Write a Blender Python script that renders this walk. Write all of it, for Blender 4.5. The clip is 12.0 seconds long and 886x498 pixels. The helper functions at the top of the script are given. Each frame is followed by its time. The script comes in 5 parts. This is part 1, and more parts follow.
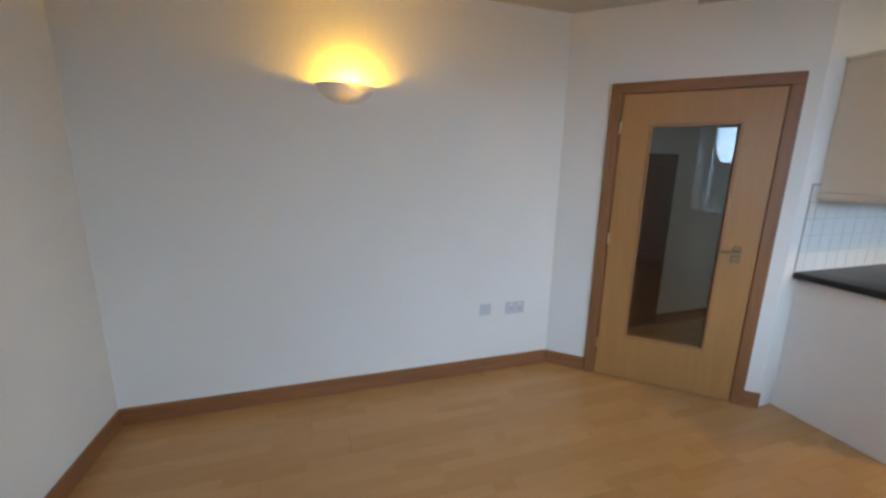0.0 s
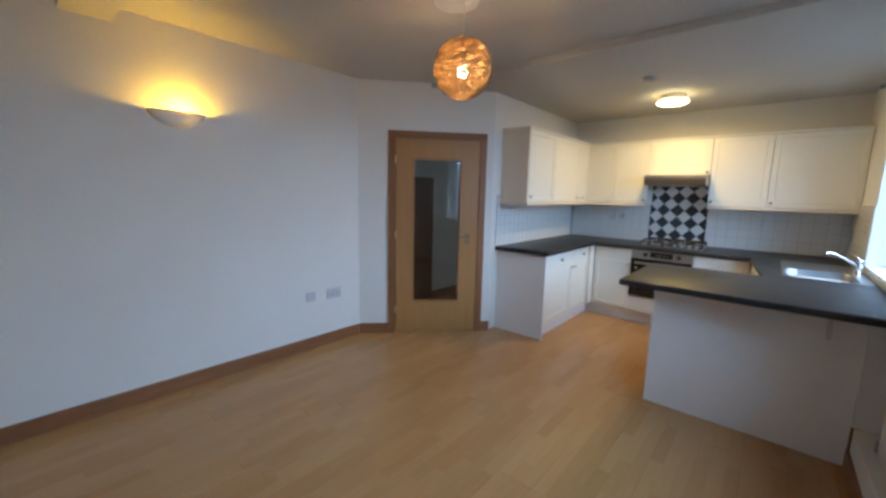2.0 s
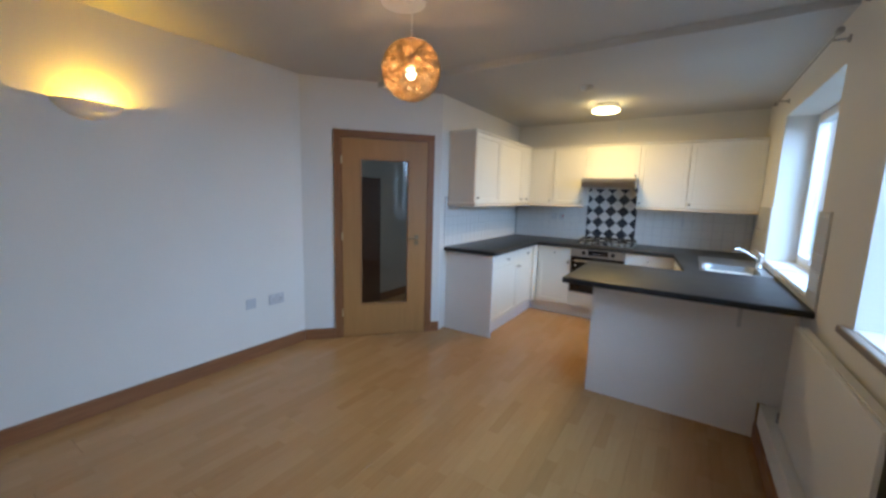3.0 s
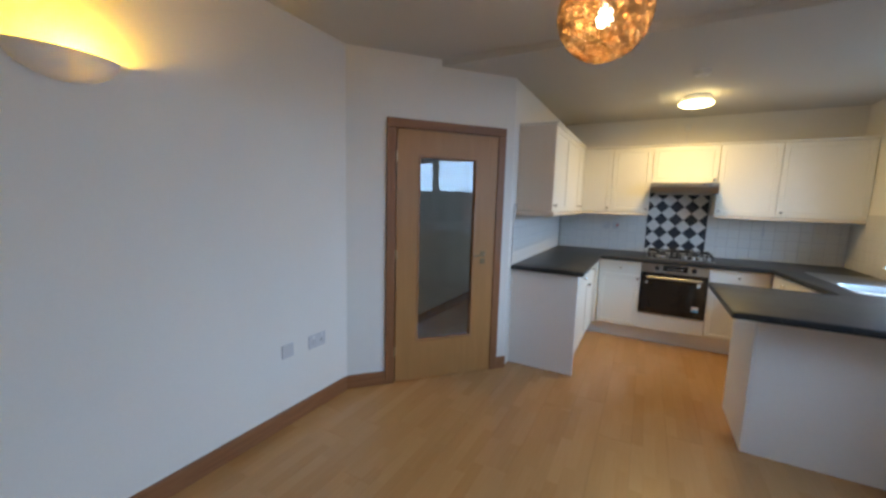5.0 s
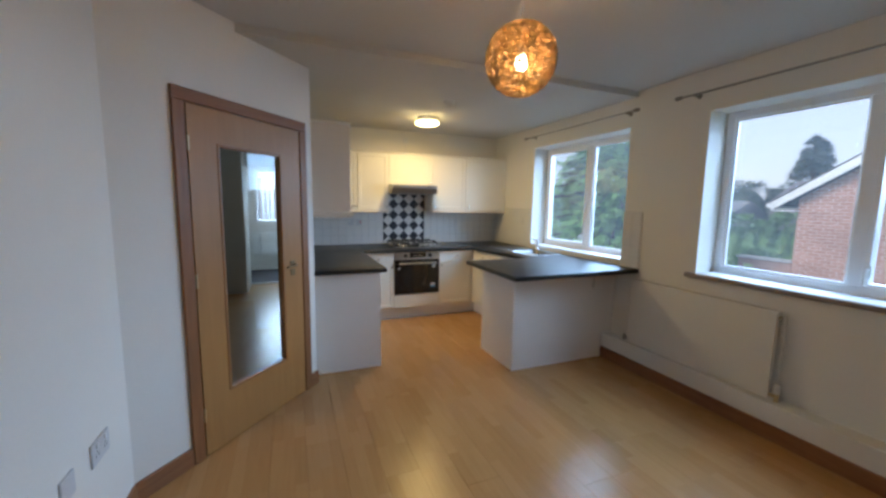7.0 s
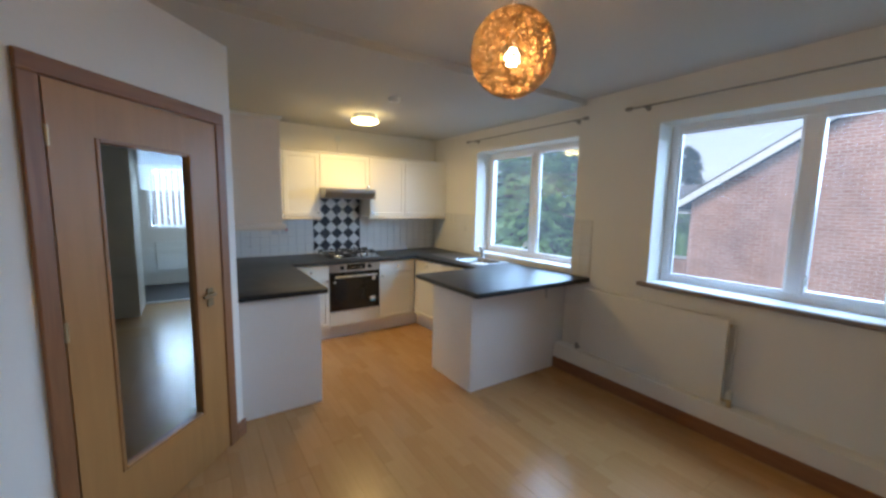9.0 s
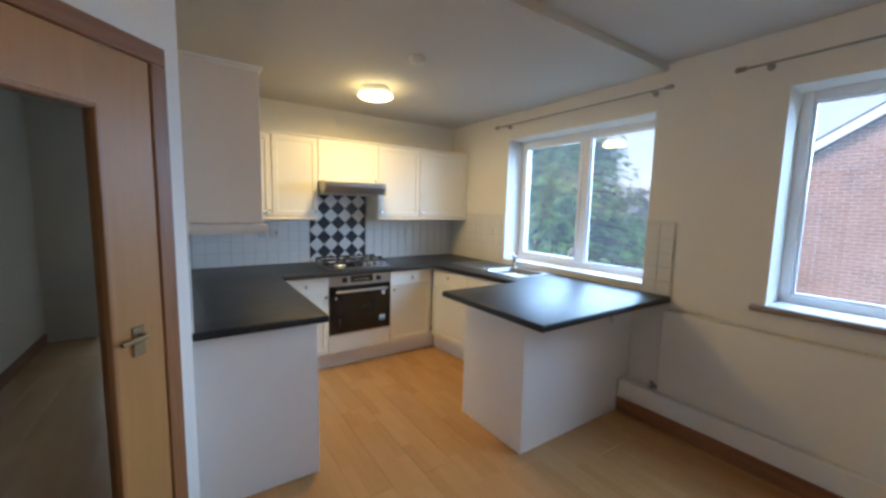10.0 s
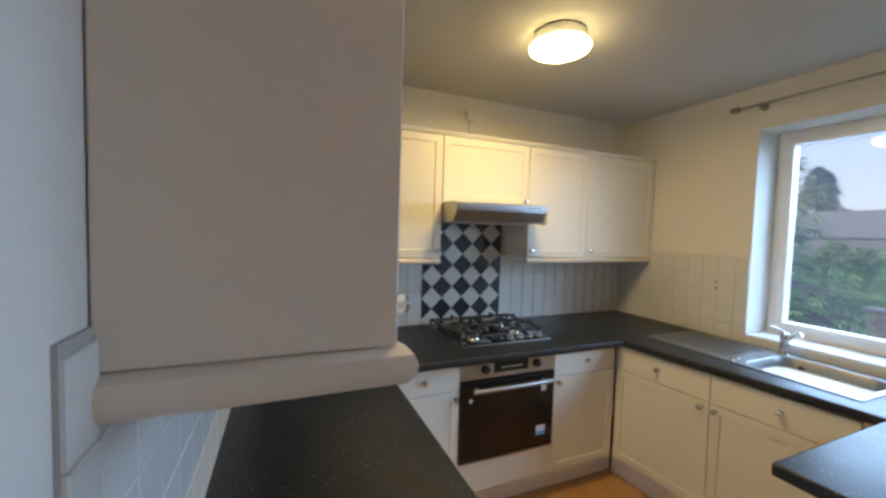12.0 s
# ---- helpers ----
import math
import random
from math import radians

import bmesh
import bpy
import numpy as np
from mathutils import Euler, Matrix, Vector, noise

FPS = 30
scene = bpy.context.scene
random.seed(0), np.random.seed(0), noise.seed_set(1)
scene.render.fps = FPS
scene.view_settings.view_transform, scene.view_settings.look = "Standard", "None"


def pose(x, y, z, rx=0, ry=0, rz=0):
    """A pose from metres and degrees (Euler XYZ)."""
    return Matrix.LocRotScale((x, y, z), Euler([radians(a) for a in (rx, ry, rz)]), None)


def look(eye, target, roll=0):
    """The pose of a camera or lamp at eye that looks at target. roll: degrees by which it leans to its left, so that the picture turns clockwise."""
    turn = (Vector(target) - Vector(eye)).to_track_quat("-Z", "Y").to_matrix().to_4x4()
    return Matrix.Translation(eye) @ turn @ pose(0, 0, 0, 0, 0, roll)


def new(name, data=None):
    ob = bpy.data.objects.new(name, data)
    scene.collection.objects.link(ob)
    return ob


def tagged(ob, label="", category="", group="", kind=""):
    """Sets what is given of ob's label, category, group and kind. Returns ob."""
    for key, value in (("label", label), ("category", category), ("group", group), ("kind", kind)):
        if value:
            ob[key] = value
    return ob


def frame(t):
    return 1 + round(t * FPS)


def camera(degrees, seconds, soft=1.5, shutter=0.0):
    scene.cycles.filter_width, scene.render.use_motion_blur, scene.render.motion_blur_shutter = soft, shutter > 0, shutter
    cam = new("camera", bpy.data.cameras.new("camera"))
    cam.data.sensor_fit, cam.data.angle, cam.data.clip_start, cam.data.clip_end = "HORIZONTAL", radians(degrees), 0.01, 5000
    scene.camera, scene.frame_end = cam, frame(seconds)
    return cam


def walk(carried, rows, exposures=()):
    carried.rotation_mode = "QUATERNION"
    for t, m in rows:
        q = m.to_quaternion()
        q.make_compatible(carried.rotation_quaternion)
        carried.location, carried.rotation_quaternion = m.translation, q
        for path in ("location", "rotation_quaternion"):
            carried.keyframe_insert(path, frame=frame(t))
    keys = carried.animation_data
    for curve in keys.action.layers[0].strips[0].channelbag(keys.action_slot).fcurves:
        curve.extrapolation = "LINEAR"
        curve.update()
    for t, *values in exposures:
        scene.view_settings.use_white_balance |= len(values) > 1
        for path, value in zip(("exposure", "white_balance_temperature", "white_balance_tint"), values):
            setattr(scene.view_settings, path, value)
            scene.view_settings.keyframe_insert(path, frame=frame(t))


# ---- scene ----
cam = camera(99.1, 12.0, 2.8)
PATH = [
    (0, (0.479, 0.825, 1.498), (1.063, 2.692, 1.08), 1.0),
    (0.5, (0.279, 0.634, 1.522), (1.241, 2.341, 1.124), 1.0),
    (1, (0.091, 0.417, 1.46), (1.3, 1.981, 1.157), 1.3),
    (1.5, (-0.079, 0.221, 1.451), (1.281, 1.658, 1.163), 1.3),
    (2, (-0.185, 0.113, 1.457), (1.308, 1.412, 1.166), 1.3),
    (2.5, (-0.218, 0.067, 1.473), (1.386, 1.225, 1.179), 1.4),
    (4.5, (-0.035, 0.942, 1.445), (1.677, 1.941, 1.182), 1.7),
    (5, (0.004, 1.296, 1.459), (1.753, 2.233, 1.206), 1.6),
    (5.5, (0.134, 1.65, 1.444), (2.009, 2.297, 1.188), 1.6),
    (6, (0.144, 1.973, 1.472), (2.125, 2.061, 1.213), 1.4),
    (6.5, (0.096, 2.241, 1.469), (2.048, 1.884, 1.216), 1.2),
    (7, (-0.018, 2.48, 1.482), (1.824, 1.738, 1.243), 0.9),
    (9, (0.399, 2.55, 1.556), (2.05, 1.446, 1.321), 1.1),
    (9.5, (0.792, 2.443, 1.509), (2.453, 1.349, 1.294), 1.2),
    (10, (1.231, 2.315, 1.496), (2.878, 1.201, 1.279), 1.3),
    (10.5, (1.721, 2.202, 1.494), (3.363, 1.082, 1.275), 1.3),
    (11, (2.141, 2.099, 1.51), (3.79, 0.986, 1.3), 1.2),
    (11.5, (2.547, 2.085, 1.541), (4.25, 1.051, 1.366), 1.5),
    (12, (2.794, 2.147, 1.553), (4.636, 1.371, 1.453), 1.6),
]
walk(cam, [(t, look(eye, target, roll)) for t, eye, target, roll in PATH], [(t, e, k, 15) for t, e, k in ((0.0, 0.92, 7100), (1.0, 0.77, 6700), (2.5, 0.66, 6300), (5.0, 0.66, 6650), (6.5, 0.73, 6600), (7.0, 0.64, 6600), (9.0, 0.68, 6550), (10.0, 0.85, 6450), (10.7, 0.70, 6300), (11.5, 0.34, 6250), (12.0, 0.45, 6750))])

# ---- world, sun, daylight, lamps ----
world = bpy.data.worlds.new("sky")
scene.world = world
world.use_nodes = True
wn = world.node_tree
sky = wn.nodes.new("ShaderNodeTexSky")
sky.sky_type = "NISHITA"
sky.sun_disc = False
sky.sun_elevation, sky.sun_rotation = radians(34), radians(17)
sky.air_density, sky.dust_density, sky.ozone_density = 1.0, 1.2, 2.5
back = wn.nodes["Background"]
back.inputs["Strength"].default_value = 0.15
# thin even cloud over the clear sky
cloud = wn.nodes.new("ShaderNodeMix")
cloud.data_type = "RGBA"
cloud.inputs[0].default_value = 0.75
cloud.inputs[7].default_value = (2.8, 3.25, 4.2, 1)
wn.links.new(sky.outputs[0], cloud.inputs[6])
wn.links.new(cloud.outputs[2], back.inputs[0])


def lamp(name, kind, power, colour, where, size=0.1, size_y=0.0, spread=180):
    d = bpy.data.lights.new(name, kind)
    d.energy, d.color = power, colour
    if kind == "AREA":
        d.shape, d.size, d.size_y, d.spread = "RECTANGLE", size, size_y or size, radians(spread)
    elif kind == "SUN":
        d.angle = size
    else:
        d.shadow_soft_size = size
    ob = new(name, d)
    ob.matrix_world = where
    return ob


SUN = lamp("sun", "SUN", 1.3, (1.0, 0.98, 0.95), look((6, 20, 14), (0, 0, 0)), radians(25))
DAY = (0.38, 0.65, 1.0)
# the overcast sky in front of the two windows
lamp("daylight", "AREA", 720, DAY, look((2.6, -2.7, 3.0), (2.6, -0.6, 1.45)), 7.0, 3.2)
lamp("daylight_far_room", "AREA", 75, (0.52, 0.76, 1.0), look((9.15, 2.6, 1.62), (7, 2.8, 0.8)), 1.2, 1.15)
lamp("pendant_bulb", "POINT", 17, (1.0, 0.62, 0.29), pose(1.53, 1.49, 2.12), 0.035)
lamp("kitchen_bulb", "AREA", 9, (1.0, 0.72, 0.25), look((4.228, 0.992, 2.360), (4.228, 0.992, 0)), 0.23)
lamp("uplighter_bulb", "POINT", 8.5, (1.0, 0.57, 0.04), pose(0.655, 3.153, 1.926), 0.02)


# ---- materials ----
def rgb(c):
    return (*c, 1.0)


def make(name, colour, rough=0.6, metal=0.0, vary=0.06, scale=3.0, fine=60.0, bump=0.04, spec=0.5, stretch=(1, 1, 1), rough_vary=0.08, piece=0.0):
    """A painted or plain surface: two scales of tone, fine relief and uneven gloss."""
    m = bpy.data.materials.new(name)
    m.use_nodes = True
    nt = m.node_tree
    b = nt.nodes["Principled BSDF"]
    b.inputs["Metallic"].default_value = metal
    b.inputs["Specular IOR Level"].default_value = spec
    tc = nt.nodes.new("ShaderNodeTexCoord")
    mp = nt.nodes.new("ShaderNodeMapping")
    mp.inputs["Scale"].default_value = stretch
    nt.links.new(tc.outputs["Object"], mp.inputs[0])
    n1 = nt.nodes.new("ShaderNodeTexNoise")
    n1.inputs["Scale"].default_value, n1.inputs["Detail"].default_value = scale, 5
    n2 = nt.nodes.new("ShaderNodeTexNoise")
    n2.inputs["Scale"].default_value, n2.inputs["Detail"].default_value = fine, 4
    for n in (n1, n2):
        nt.links.new(mp.outputs[0], n.inputs["Vector"])
    add = nt.nodes.new("ShaderNodeMath")
    add.operation = "MULTIPLY_ADD"
    nt.links.new(n2.outputs[0], add.inputs[0])
    add.inputs[1].default_value = 0.4
    nt.links.new(n1.outputs[0], add.inputs[2])
    fac = add.outputs[0]
    if piece:
        oi = nt.nodes.new("ShaderNodeObjectInfo")
        a2 = nt.nodes.new("ShaderNodeMath")
        a2.operation = "MULTIPLY_ADD"
        nt.links.new(oi.outputs["Random"], a2.inputs[0])
        a2.inputs[1].default_value = piece
        nt.links.new(fac, a2.inputs[2])
        fac = a2.outputs[0]
    ramp = nt.nodes.new("ShaderNodeMapRange")
    ramp.inputs["From Min"].default_value, ramp.inputs["From Max"].default_value = 0.4, 1.0 + piece
    ramp.inputs["To Min"].default_value, ramp.inputs["To Max"].default_value = 1 - vary, 1 + vary
    nt.links.new(fac, ramp.inputs[0])
    mix = nt.nodes.new("ShaderNodeMix")
    mix.data_type, mix.blend_type = "RGBA", "MULTIPLY"
    mix.inputs[0].default_value = 1.0
    mix.inputs[6].default_value = rgb(colour)
    nt.links.new(ramp.outputs[0], mix.inputs[7])
    nt.links.new(mix.outputs[2], b.inputs["Base Color"])
    rr = nt.nodes.new("ShaderNodeMapRange")
    rr.inputs["To Min"].default_value, rr.inputs["To Max"].default_value = max(0.02, rough - rough_vary), rough + rough_vary
    nt.links.new(n1.outputs[0], rr.inputs[0])
    nt.links.new(rr.outputs[0], b.inputs["Roughness"])
    if bump:
        bp = nt.nodes.new("ShaderNodeBump")
        bp.inputs["Strength"].default_value, bp.inputs["Distance"].default_value = min(1, bump * 4), 0.004
        nt.links.new(n2.outputs[0], bp.inputs["Height"])
        nt.links.new(bp.outputs[0], b.inputs["Normal"])
    return m


def principled(m):
    return m.node_tree.nodes["Principled BSDF"]


def glow(name, colour, strength):
    m = make(name, colour, 0.4, vary=0.02, bump=0)
    b = principled(m)
    b.inputs["Emission Color"].default_value = rgb(colour)
    b.inputs["Emission Strength"].default_value = strength
    return m


def glass(name, tint=(1, 1, 1), rough=0.0, veil=0.0):
    """A thin pane: clear, with the mirror gloss of glass."""
    m = bpy.data.materials.new(name)
    m.use_nodes = True
    nt = m.node_tree
    nt.nodes.remove(nt.nodes["Principled BSDF"])
    lw_ = nt.nodes.new("ShaderNodeLayerWeight")
    pw = nt.nodes.new("ShaderNodeMath")
    pw.operation = "POWER"
    pw.inputs[1].default_value = 5.0
    fr = nt.nodes.new("ShaderNodeMath")
    fr.operation = "MULTIPLY_ADD"
    fr.inputs[1].default_value, fr.inputs[2].default_value = 0.95, 0.043
    nt.links.new(lw_.outputs["Facing"], pw.inputs[0])
    nt.links.new(pw.outputs[0], fr.inputs[0])
    tr = nt.nodes.new("ShaderNodeBsdfTransparent")
    tr.inputs[0].default_value = rgb(tint)
    gl = nt.nodes.new("ShaderNodeBsdfGlossy")
    gl.inputs["Roughness"].default_value = rough
    mx = nt.nodes.new("ShaderNodeMixShader")
    nt.links.new(fr.outputs[0], mx.inputs[0])
    nt.links.new(tr.outputs[0], mx.inputs[1])
    nt.links.new(gl.outputs[0], mx.inputs[2])
    out = mx.outputs[0]
    if veil:
        # pale translucent layer that imitates the glare over the view, thicker in patches
        no = nt.nodes.new("ShaderNodeTexNoise")
        no.inputs["Scale"].default_value, no.inputs["Detail"].default_value = 2.5, 5
        mu = nt.nodes.new("ShaderNodeMath")
        mu.operation = "MULTIPLY"
        mu.inputs[1].default_value = veil * 2
        nt.links.new(no.outputs[0], mu.inputs[0])
        tl = nt.nodes.new("ShaderNodeBsdfTranslucent")
        tl.inputs[0].default_value = (0.8, 0.8, 0.8, 1)
        veiled = nt.nodes.new("ShaderNodeMixShader")
        nt.links.new(mu.outputs[0], veiled.inputs[0])
        nt.links.new(out, veiled.inputs[1])
        nt.links.new(tl.outputs[0], veiled.inputs[2])
        out = veiled.outputs[0]
    nt.links.new(out, nt.nodes["Material Output"].inputs[0])
    return m


def wood(name, light, dark, rough=0.35, along=(1, 12, 12), scale=4.0, piece=0.5):
    """Veneer or timber with grain stretched along one axis."""
    m = make(name, light, rough, vary=0.0, bump=0.02, fine=120, stretch=along)
    nt = m.node_tree
    b = principled(m)
    tc = nt.nodes.new("ShaderNodeTexCoord")
    oi = nt.nodes.new("ShaderNodeObjectInfo")
    mp = nt.nodes.new("ShaderNodeMapping")
    mp.inputs["Scale"].default_value = along
    nt.links.new(tc.outputs["Object"], mp.inputs[0])
    add = nt.nodes.new("ShaderNodeVectorMath")
    add.operation = "MULTIPLY_ADD"
    add.inputs[1].default_value = (7, 7, 7)
    nt.links.new(oi.outputs["Random"], add.inputs[0])
    nt.links.new(mp.outputs[0], add.inputs[2])
    n = nt.nodes.new("ShaderNodeTexNoise")
    n.inputs["Scale"].default_value, n.inputs["Detail"].default_value, n.inputs["Distortion"].default_value = scale, 7, 0.6
    nt.links.new(add.outputs[0], n.inputs["Vector"])
    cr = nt.nodes.new("ShaderNodeValToRGB")
    cr.color_ramp.elements[0].position, cr.color_ramp.elements[1].position = 0.3, 0.72
    cr.color_ramp.elements[0].color, cr.color_ramp.elements[1].color = rgb(dark), rgb(light)
    nt.links.new(n.outputs[0], cr.inputs[0])
    nt.links.new(cr.outputs[0], b.inputs["Base Color"])
    return m


def laminate(name):
    """Three-strip beech laminate: short strips 65 mm wide, each of its own tone, with faint grain."""
    m = make(name, (0.4, 0.24, 0.12), 0.24, vary=0.0, bump=0.015, fine=150, stretch=(1, 10, 1), rough_vary=0.06)
    nt = m.node_tree
    b = principled(m)
    tc = nt.nodes.new("ShaderNodeTexCoord")
    br = nt.nodes.new("ShaderNodeTexBrick")
    br.offset, br.offset_frequency, br.squash = 0.37, 2, 1.0
    br.inputs["Scale"].default_value = 1.0
    br.inputs["Brick Width"].default_value, br.inputs["Row Height"].default_value = 0.43, 0.065
    br.inputs["Mortar Size"].default_value = 0.0006
    br.inputs["Mortar Smooth"].default_value = 0.4
    br.inputs["Color1"].default_value, br.inputs["Color2"].default_value = (0, 0, 0, 1), (1, 1, 1, 1)
    br.inputs["Mortar"].default_value = (0.12, 0.12, 0.12, 1)
    oi = nt.nodes.new("ShaderNodeObjectInfo")
    off = nt.nodes.new("ShaderNodeCombineXYZ")
    mul = nt.nodes.new("ShaderNodeMath")
    mul.operation = "MULTIPLY"
    mul.inputs[1].default_value = 3.7
    nt.links.new(oi.outputs["Random"], mul.inputs[0])
    nt.links.new(mul.outputs[0], off.inputs[0])
    av = nt.nodes.new("ShaderNodeVectorMath")
    nt.links.new(tc.outputs["Object"], av.inputs[0])
    nt.links.new(off.outputs[0], av.inputs[1])
    nt.links.new(av.outputs[0], br.inputs["Vector"])
    gr = nt.nodes.new("ShaderNodeTexNoise")
    gr.inputs["Scale"].default_value, gr.inputs["Detail"].default_value = 3.0, 8
    mp = nt.nodes.new("ShaderNodeMapping")
    mp.inputs["Scale"].default_value = (1.5, 22, 1)
    nt.links.new(av.outputs[0], mp.inputs[0])
    nt.links.new(mp.outputs[0], gr.inputs["Vector"])
    ma = nt.nodes.new("ShaderNodeMath")
    ma.operation = "MULTIPLY_ADD"
    ma.inputs[1].default_value = 0.55
    nt.links.new(br.outputs["Color"], ma.inputs[0])
    sc = nt.nodes.new("ShaderNodeMath")
    sc.operation = "MULTIPLY"
    sc.inputs[1].default_value = 0.6
    nt.links.new(gr.outputs[0], sc.inputs[0])
    nt.links.new(sc.outputs[0], ma.inputs[2])
    cr = nt.nodes.new("ShaderNodeValToRGB")
    cr.color_ramp.elements[0].position, cr.color_ramp.elements[1].position = 0.12, 0.85
    cr.color_ramp.elements[0].color, cr.color_ramp.elements[1].color = (0.45, 0.228, 0.083, 1), (0.535, 0.296, 0.120, 1)
    nt.links.new(ma.outputs[0], cr.inputs[0])
    nt.links.new(cr.outputs[0], b.inputs["Base Color"])
    return m


def speckle(name):
    """Dark grey laminate with small pale flecks."""
    m = make(name, (0.014, 0.016, 0.019), 0.40, vary=0.25, scale=9, fine=90, bump=0.03, rough_vary=0.05, spec=0.38)
    nt = m.node_tree
    b = principled(m)
    src = b.inputs["Base Color"].links[0].from_socket
    tc = nt.nodes.new("ShaderNodeTexCoord")
    vo = nt.nodes.new("ShaderNodeTexVoronoi")
    vo.inputs["Scale"].default_value = 80
    nt.links.new(tc.outputs["Object"], vo.inputs["Vector"])
    no = nt.nodes.new("ShaderNodeTexNoise")
    no.inputs["Scale"].default_value = 11
    nt.links.new(tc.outputs["Object"], no.inputs["Vector"])
    mr = nt.nodes.new("ShaderNodeMapRange")
    mr.inputs["From Min"].default_value, mr.inputs["From Max"].default_value = 0.30, 0.16
    nt.links.new(vo.outputs["Distance"], mr.inputs[0])
    m2 = nt.nodes.new("ShaderNodeMapRange")
    m2.inputs["From Min"].default_value, m2.inputs["From Max"].default_value = 0.40, 0.74
    m2.inputs["To Max"].default_value = 0.38
    nt.links.new(no.outputs[0], m2.inputs[0])
    mu = nt.nodes.new("ShaderNodeMath")
    mu.operation = "MULTIPLY"
    nt.links.new(mr.outputs[0], mu.inputs[0])
    nt.links.new(m2.outputs[0], mu.inputs[1])
    mix = nt.nodes.new("ShaderNodeMix")
    mix.data_type = "RGBA"
    nt.links.new(mu.outputs[0], mix.inputs[0])
    nt.links.new(src, mix.inputs[6])
    mix.inputs[7].default_value = (0.36, 0.36, 0.33, 1)
    nt.links.new(mix.outputs[2], b.inputs["Base Color"])
    return m


def bricks(name):
    m = make(name, (0.36, 0.16, 0.11), 0.9, vary=0.0, bump=0)
    nt = m.node_tree
    b = principled(m)
    tc = nt.nodes.new("ShaderNodeTexCoord")
    mp = nt.nodes.new("ShaderNodeMapping")
    mp.inputs["Rotation"].default_value = (radians(90), 0, 0)
    br = nt.nodes.new("ShaderNodeTexBrick")
    br.inputs["Scale"].default_value = 1.0
    br.inputs["Brick Width"].default_value, br.inputs["Row Height"].default_value = 0.225, 0.075
    br.inputs["Mortar Size"].default_value = 0.008
    br.inputs["Color1"].default_value, br.inputs["Color2"].default_value = (0.46, 0.235, 0.18, 1), (0.38, 0.185, 0.14, 1)
    br.inputs["Mortar"].default_value = (0.56, 0.45, 0.38, 1)
    nt.links.new(tc.outputs["Object"], mp.inputs[0])
    nt.links.new(mp.outputs[0], br.inputs["Vector"])
    no = nt.nodes.new("ShaderNodeTexNoise")
    no.inputs["Scale"].default_value = 0.9
    nt.links.new(tc.outputs["Object"], no.inputs["Vector"])
    mix = nt.nodes.new("ShaderNodeMix")
    mix.data_type, mix.blend_type = "RGBA", "OVERLAY"
    mix.inputs[0].default_value = 0.5
    nt.links.new(br.outputs["Color"], mix.inputs[6])
    nt.links.new(no.outputs[0], mix.inputs[7])
    nt.links.new(mix.outputs[2], b.inputs["Base Color"])
    bp = nt.nodes.new("ShaderNodeBump")
    bp.inputs["Strength"].default_value, bp.inputs["Distance"].default_value = 0.6, 0.008
    bp.invert = True
    nt.links.new(br.outputs["Fac"], bp.inputs["Height"])
    nt.links.new(bp.outputs[0], b.inputs["Normal"])
    return m


WALL = make("wall_paint", (0.78, 0.75, 0.69), 0.75, vary=0.035, scale=1.3, fine=70, bump=0.03)
# white ceiling, its dimness put into a colour well below the walls'
CEIL = make("ceiling_dimmed_white", (0.56, 0.545, 0.51), 0.85, vary=0.04, scale=1.1, fine=45, bump=0.05)
# beige for end panel and pelmets; holds the pendant's warm light on the panel
PANEL_WARM = make("panel_lamplit_beige", (0.76, 0.67, 0.56), 0.55, vary=0.03, scale=2, fine=40, bump=0.02)
PANEL = make("panel_white", (0.83, 0.80, 0.765), 0.55, vary=0.03, scale=2, fine=40, bump=0.02)
CABINET = make("cabinet_paint", (0.80, 0.77, 0.68), 0.42, vary=0.03, scale=2.2, fine=50, bump=0.015)
GLOSSW = make("window_plastic", (0.82, 0.83, 0.84), 0.3, vary=0.03, scale=3, bump=0.01)
OAK = wood("door_veneer", (0.42, 0.202, 0.064), (0.375, 0.176, 0.054), 0.42, (9, 9, 0.8), 3.0)
FRAME = wood("frame_timber", (0.30, 0.125, 0.045), (0.215, 0.085, 0.03), 0.45, (14, 14, 1.0), 3.0)
FRAME_H = wood("frame_timber_across", (0.30, 0.125, 0.045), (0.215, 0.085, 0.03), 0.45, (1.0, 1.0, 14), 3.0)
SKIRT = wood("skirting_timber", (0.32, 0.135, 0.055), (0.225, 0.09, 0.035), 0.42, (1.2, 1.2, 16), 3.0)
BEAD = wood("bead_timber", (0.36, 0.17, 0.06), (0.28, 0.12, 0.04), 0.4, (14, 14, 1), 3.0)
DARKWOOD = wood("dark_timber", (0.15, 0.045, 0.018), (0.09, 0.026, 0.012), 0.4, (9, 9, 0.8), 3.0)
FLOOR = laminate("beech_laminate")
JOINT = make("floor_joint", (0.11, 0.06, 0.03), 0.8, vary=0.1)
WORKTOP = speckle("worktop_laminate")
STEEL = make("brushed_steel", (0.45, 0.445, 0.43), 0.34, 1.0, vary=0.06, scale=4, fine=40, bump=0.02, stretch=(20, 1, 20))
CHROME = make("chrome", (0.78, 0.78, 0.77), 0.14, 1.0, vary=0.03, bump=0)
BRASS = make("satin_brass", (0.62, 0.50, 0.30), 0.32, 1.0, vary=0.05, bump=0)
NICKEL = make("aged_nickel", (0.25, 0.175, 0.095), 0.5, 0.9, vary=0.1, bump=0.01)
PEWTER = make("dull_metal", (0.34, 0.32, 0.29), 0.4, 0.9, vary=0.1, bump=0.01)
IRON = make("black_iron", (0.010, 0.010, 0.011), 0.6, vary=0.2, bump=0.05)
